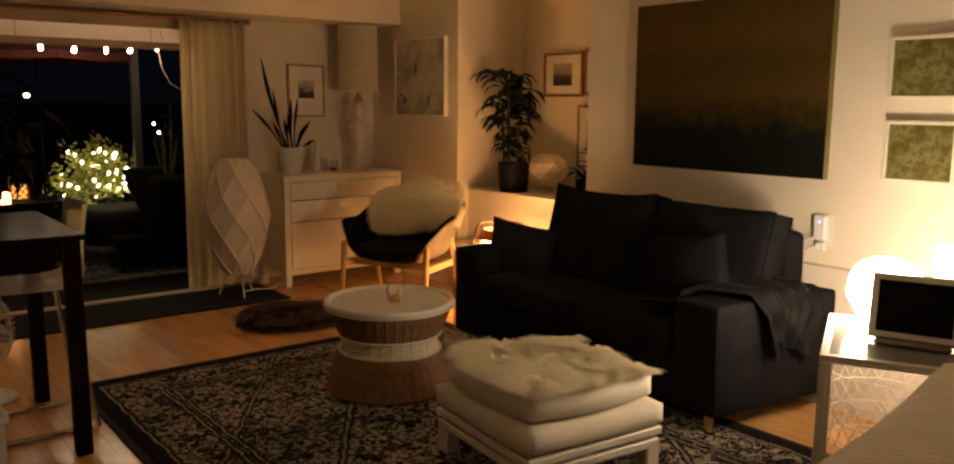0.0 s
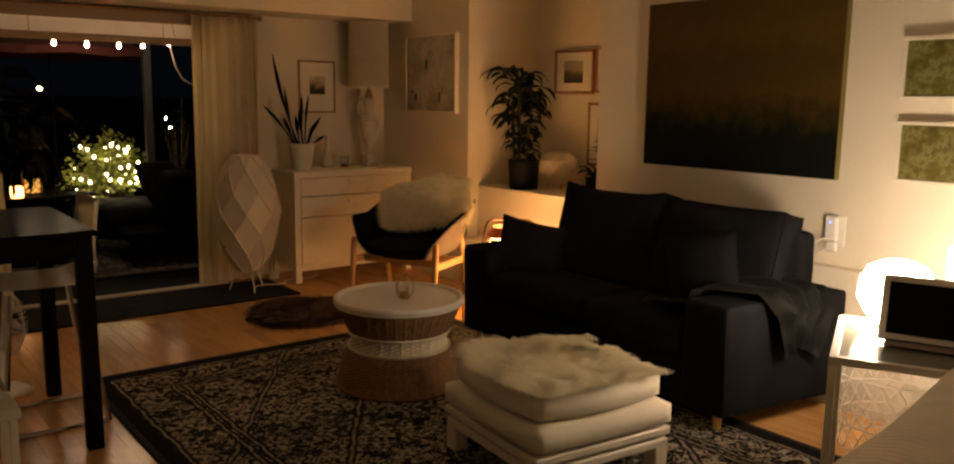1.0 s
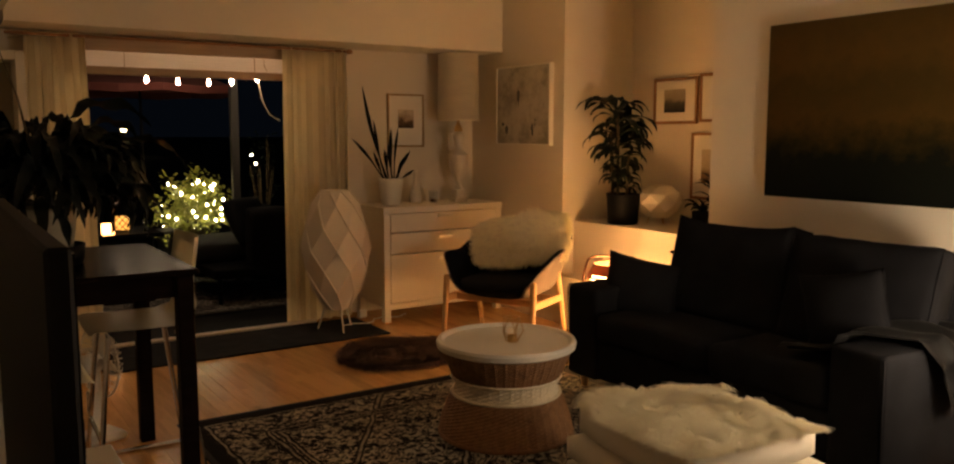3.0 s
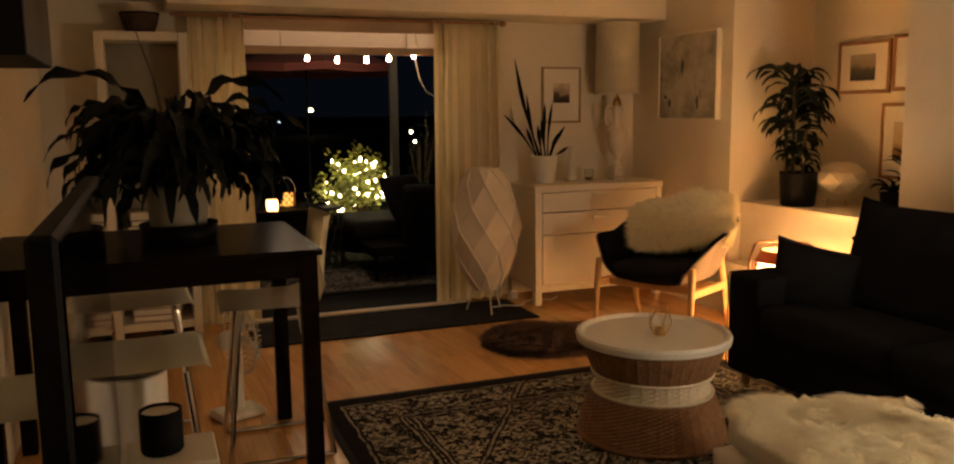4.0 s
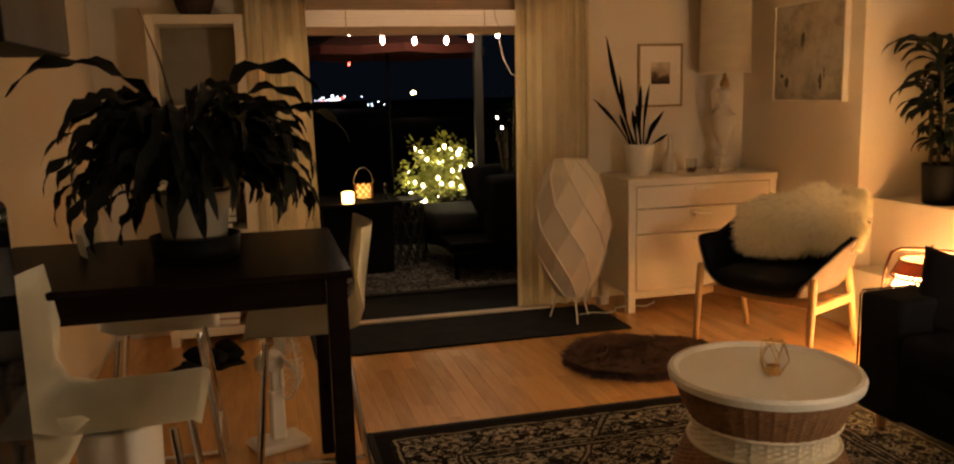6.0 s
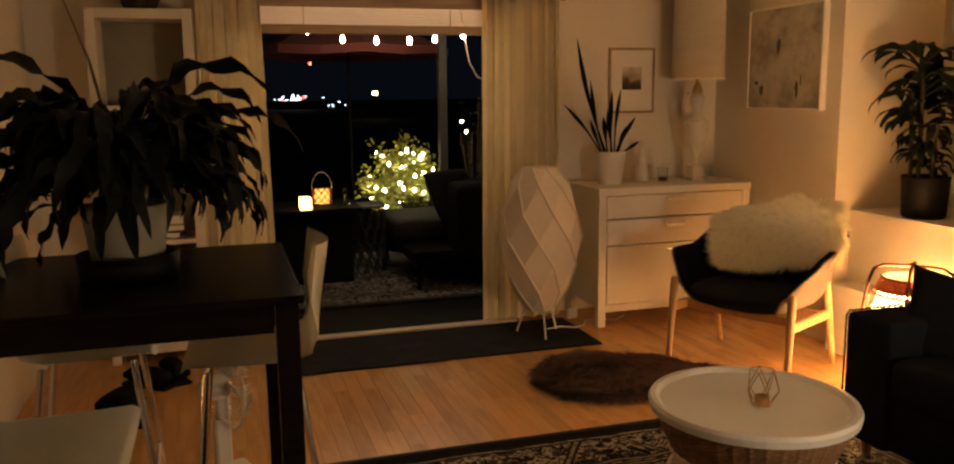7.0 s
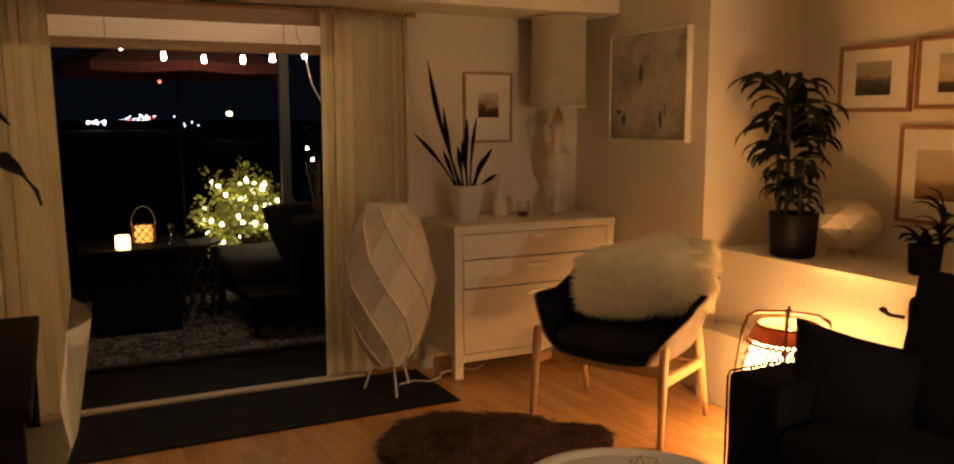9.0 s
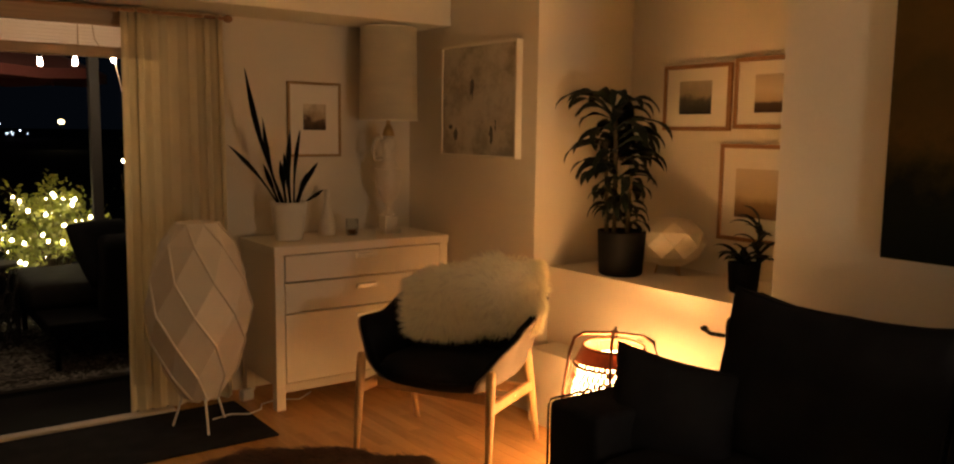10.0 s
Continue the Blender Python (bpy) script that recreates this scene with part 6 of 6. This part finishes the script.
for i in range(60):
    a = rb.uniform(0, 6.28)
    el = rb.uniform(0.25, 1.45)
    ln_ = rb.uniform(0.45, 0.80) * (0.72 + 0.28 * math.sin(el))
    tip = Vector((math.cos(a) * math.cos(el) * ln_ * 0.84, math.sin(a) * math.cos(el) * ln_ * 0.62, 0.34 + math.sin(el) * ln_ * 1.05))
    midp = tip * 0.5 + Vector((0, 0, 0.22))
    tube([(0.02 * math.cos(a), 0.02 * math.sin(a), 0.26), midp, tip], 0.006, 4, twigs, r2=0.002)
    for k in range(48):
        s = rb.uniform(0.45, 1.0)
        p = midp.lerp(tip, s * 2 - 1) if s > 0.5 else midp
        p = p + Vector((rb.gauss(0, 0.045), rb.gauss(0, 0.045), rb.gauss(0, 0.045)))
        d = Vector((rb.uniform(-1, 1), rb.uniform(-1, 1), rb.uniform(-0.4, 0.8))).normalized()
        sd = d.orthogonal().normalized()
        L_ = rb.uniform(0.032, 0.072)
        q = [p, p + d * L_ * 0.5 + sd * L_ * 0.32, p + d * L_, p + d * L_ * 0.5 - sd * L_ * 0.32]
        lf.faces.new([lf.verts.new(v) for v in q])
    if i % 1 == 0:
        tips.append(midp.lerp(tip, rb.uniform(0.3, 0.95)) + Vector((0, -0.03, 0)))
part("branch", twigs, M_TWIG, bu)
st_l = part("foliage", lf, M_OUTLEAF, bu, "yellow-green small leaves")
st_l["kind"] = "stuff"
for p in tips:
    ob = new("fairy_light", bulb_me)
    ob.parent = bu
    ob.location = p

b2b = thing("second_bush", pose(-1.0, 2.35, -0.06), "dark climbing plant with a few lights by the post", "bush")
tw = bmesh.new()
lf = bmesh.new()
for i in range(12):
    a = rb.uniform(0, 6.28)
    tube([(0, 0, 0.0), (0.06 * math.cos(a), 0.06 * math.sin(a), 0.7), (0.13 * math.cos(a), 0.13 * math.sin(a), rb.uniform(1.0, 1.5))], 0.005, 4, tw, r2=0.002)
    for k in range(14):
        p = Vector((rb.gauss(0, 0.07), rb.gauss(0, 0.09), rb.uniform(0.3, 1.5)))
        d = Vector((rb.uniform(-1, 1), rb.uniform(-1, 1), rb.uniform(-0.6, 0.6))).normalized()
        sd = d.orthogonal().normalized()
        L_ = rb.uniform(0.03, 0.05)
        lf.faces.new([lf.verts.new(v) for v in (p, p + d * L_ * 0.5 + sd * L_ * 0.3, p + d * L_, p + d * L_ * 0.5 - sd * L_ * 0.3)])
part("branch", tw, M_TWIG, b2b)
part("foliage", lf, M_LEAF, b2b)["kind"] = "stuff"
for p in ((-0.12, -0.05, 1.24), (-0.08, -0.06, 1.15)):
    ob = new("fairy_light", bulb_me)
    ob.parent = b2b
    ob.location = p

# umbrella, post and string of bulbs
um = thing("patio_umbrella", pose(-2.05, 2.75, -0.06), "open dark red patio umbrella", "umbrella")
bm = bmesh.new()
R = []
for k in range(6):
    s = k / 5
    R.append([bm.verts.new((0.94 * s * math.cos(2 * math.pi * i / 16) * (1 if i % 2 == 0 else 0.965), 0.94 * s * math.sin(2 * math.pi * i / 16) * (1 if i % 2 == 0 else 0.965), 2.30 - 0.40 * s - 0.02 * (i % 2) * s)) if k else None for i in range(16)])
top_v = bm.verts.new((0, 0, 2.32))
for i in range(16):
    bm.faces.new((top_v, R[1][i], R[1][(i + 1) % 16]))
    for k in range(1, 5):
        bm.faces.new((R[k][i], R[k + 1][i], R[k + 1][(i + 1) % 16], R[k][(i + 1) % 16]))
edge = [R[5][i] for i in range(16)]
low = [bm.verts.new(v.co + Vector((0, 0, -0.07))) for v in edge]
for i in range(16):
    bm.faces.new((edge[i], low[i], low[(i + 1) % 16], edge[(i + 1) % 16]))
part("canopy", bm, M_UMB, um, "dark red cloth canopy")
part("pole", tube([(0, 0, 0), (0, 0, 2.3)], 0.013, 10), M_PATIODARK, um)
for i in range(8):
    a = 2 * math.pi * i / 8
    part("rib", tube([(0, 0, 2.27), (0.92 * math.cos(a), 0.92 * math.sin(a), 1.89)], 0.006, 5), M_PATIODARK, um)
ps = thing("patio_post", pose(-1.36, 2.05, -0.06), "grey square patio post", "post")
part("shaft", box(-0.035, 0.035, -0.035, 0.035, 0, 2.6, 0.004), M_POST, ps)

M_BULB = glow("string_bulb", (1.0, 0.70, 0.43), 300.0)
sb_me = bpy.data.meshes.new("bulb")
b2 = lathe([(0.004, -0.022), (0.010, -0.017), (0.0145, -0.006), (0.0125, 0.008), (0.008, 0.028)], 12)
b2.to_mesh(sb_me)
b2.free()
sb_me.materials.append(M_BULB)
stg = thing("string_lights", pose(0, 0, 0), "string of lit round bulbs under the patio edge", "string lights")
xs = [(-2.567, 1.872), (-2.318, 1.815), (-2.073, 1.805), (-1.826, 1.808), (-1.634, 1.822), (-1.416, 1.852)]
wire = []
for i, (x, z) in enumerate(xs):
    ob = new("bulb", sb_me)
    ob.parent = stg
    ob.location = (x, 1.2, z)
    part("socket", lathe([(0.012, 0.03), (0.013, 0.06), (0.006, 0.07)], 8, m=pose(x, 1.2, z)), M_PATIODARK, stg)
    wire += [(x, 1.2, z + 0.068)] + ([((x + xs[i + 1][0]) / 2, 1.2, min(z, xs[i + 1][1]) + 0.055)] if i < len(xs) - 1 else [])
wire = [(-3.05, 0.165, 2.05)] + wire + [(-1.25, 0.165, 2.05)]
part("wire", tube(wire, 0.003, 5), M_PATIODARK, stg)
part("loose_cable", tube([(-1.416, 1.2, 1.92), (-1.40, 1.2, 1.80), (-1.37, 1.2, 1.66), (-1.31, 1.2, 1.55), (-1.22, 1.2, 1.50)], 0.004, 5), M_FRAMEW, stg, "pale loose cable")

# lights of the town far below
TOWER = (10.2, 6.3)


def town_lights():
    rt = random.Random(77)
    groups = {"white": bmesh.new(), "amber": bmesh.new(), "red": bmesh.new()}

    def dot(g, x, y, z, r):
        lathe([(r * 0.3, -r), (r, 0), (r * 0.3, r)], 5, groups[g], Matrix.Translation((x, y, z)))
    clusters = ((1.8, 0.95, 22, 1.5, 0.22, "white", 0.07, 0.17), (7.4, 1.45, 20, 2.4, 0.4, "white", 0.06, 0.15), (1.7, -0.87, 8, 1.4, 0.10, "white", 0.05, 0.11), (21.0, -1.2, 14, 4.5, 0.5, "white", 0.06, 0.13), (13.5, 0.6, 5, 1.6, 0.4, "white", 0.06, 0.11), (17.3, -0.7, 5, 1.5, 0.3, "amber", 0.06, 0.11), (32.0, -0.9, 10, 4.0, 0.6, "white", 0.06, 0.12), (-14.0, 0.6, 14, 6.0, 0.6, "white", 0.06, 0.14))
    for cx, cz, count, wide, high, colour, r0, r1 in clusters:
        for k in range(count):
            g = colour if rt.random() < 0.8 else rt.choice(("amber", "white", "red"))
            dot(g, cx + rt.gauss(0, wide * 0.55), 120 + rt.uniform(-4, 4), cz - 0.15 + rt.gauss(0, high * 0.5), rt.uniform(r0, r1))
    dot("red", TOWER[0], 120, TOWER[1], 0.24)
    for g, bm in groups.items():
        tagged(part("town_lights", bm, glow("town_" + g, {"white": (0.75, 0.85, 1.0), "amber": (1.0, 0.7, 0.25), "red": (1.0, 0.08, 0.05)}[g], 7.0)), "scattered small town lights far off in the dark", "town lights", kind="stuff")


town_lights()
sl2 = thing("street_lamp", pose(8.6, 60, -0.2), "lit street lamp standing far off", "street lamp")
part("pole", tube([(0, 0, 0), (0, 0, 1.75)], 0.06, 6), M_PATIODARK, sl2)
part("head", lathe([(0.06, 1.75), (0.19, 1.80), (0.20, 1.98), (0.05, 2.06)], 12), glow("street_lamp_glow", (1.0, 0.75, 0.35), 9.0), sl2, "glowing lamp head")

# ---- floor boards ----
def floor_boards():
    """Beech strips running towards the window, butted end to end with staggered joints."""
    fl = bpy.data.objects["floor"]
    rnd = random.Random(5)
    meshes = []
    for ln in (0.42, 0.55, 0.68):
        bm = box(0, 0.0694, 0, ln - 0.0007, -0.0115, 0.0, 0.0006)
        me = bpy.data.meshes.new("plank")
        bm.to_mesh(me)
        bm.free()
        me.materials.append(M_PLANK)
        meshes.append((ln, me))
    joined = bmesh.new()
    count = 0
    x = LW + 0.001
    while x < 0.03:
        y = -8.15 - rnd.uniform(0, 0.5)
        while y < -0.03:
            ln, me = rnd.choice(meshes)
            under_rug = -2.85 < x and x + 0.07 < -0.78 and -5.15 < y and y + ln < -1.98
            if not under_rug:
                near = -3.1 < y and y + ln < -0.02 and -3.3 < x < -0.2 and count < 300
                if near:
                    ob = new("plank", me)
                    ob.location = (x, y, 0)
                    ob.parent = fl
                    count += 1
                else:
                    box(x, min(x + 0.0694, 0.0985), max(y, -8.19), min(y + ln - 0.0007, -0.001), -0.0115, 0.0, 0, joined)
            y += ln
        x += 0.07
    st = part("plank_field", joined, M_PLANK, fl)
    st["kind"] = "stuff"


floor_boards()
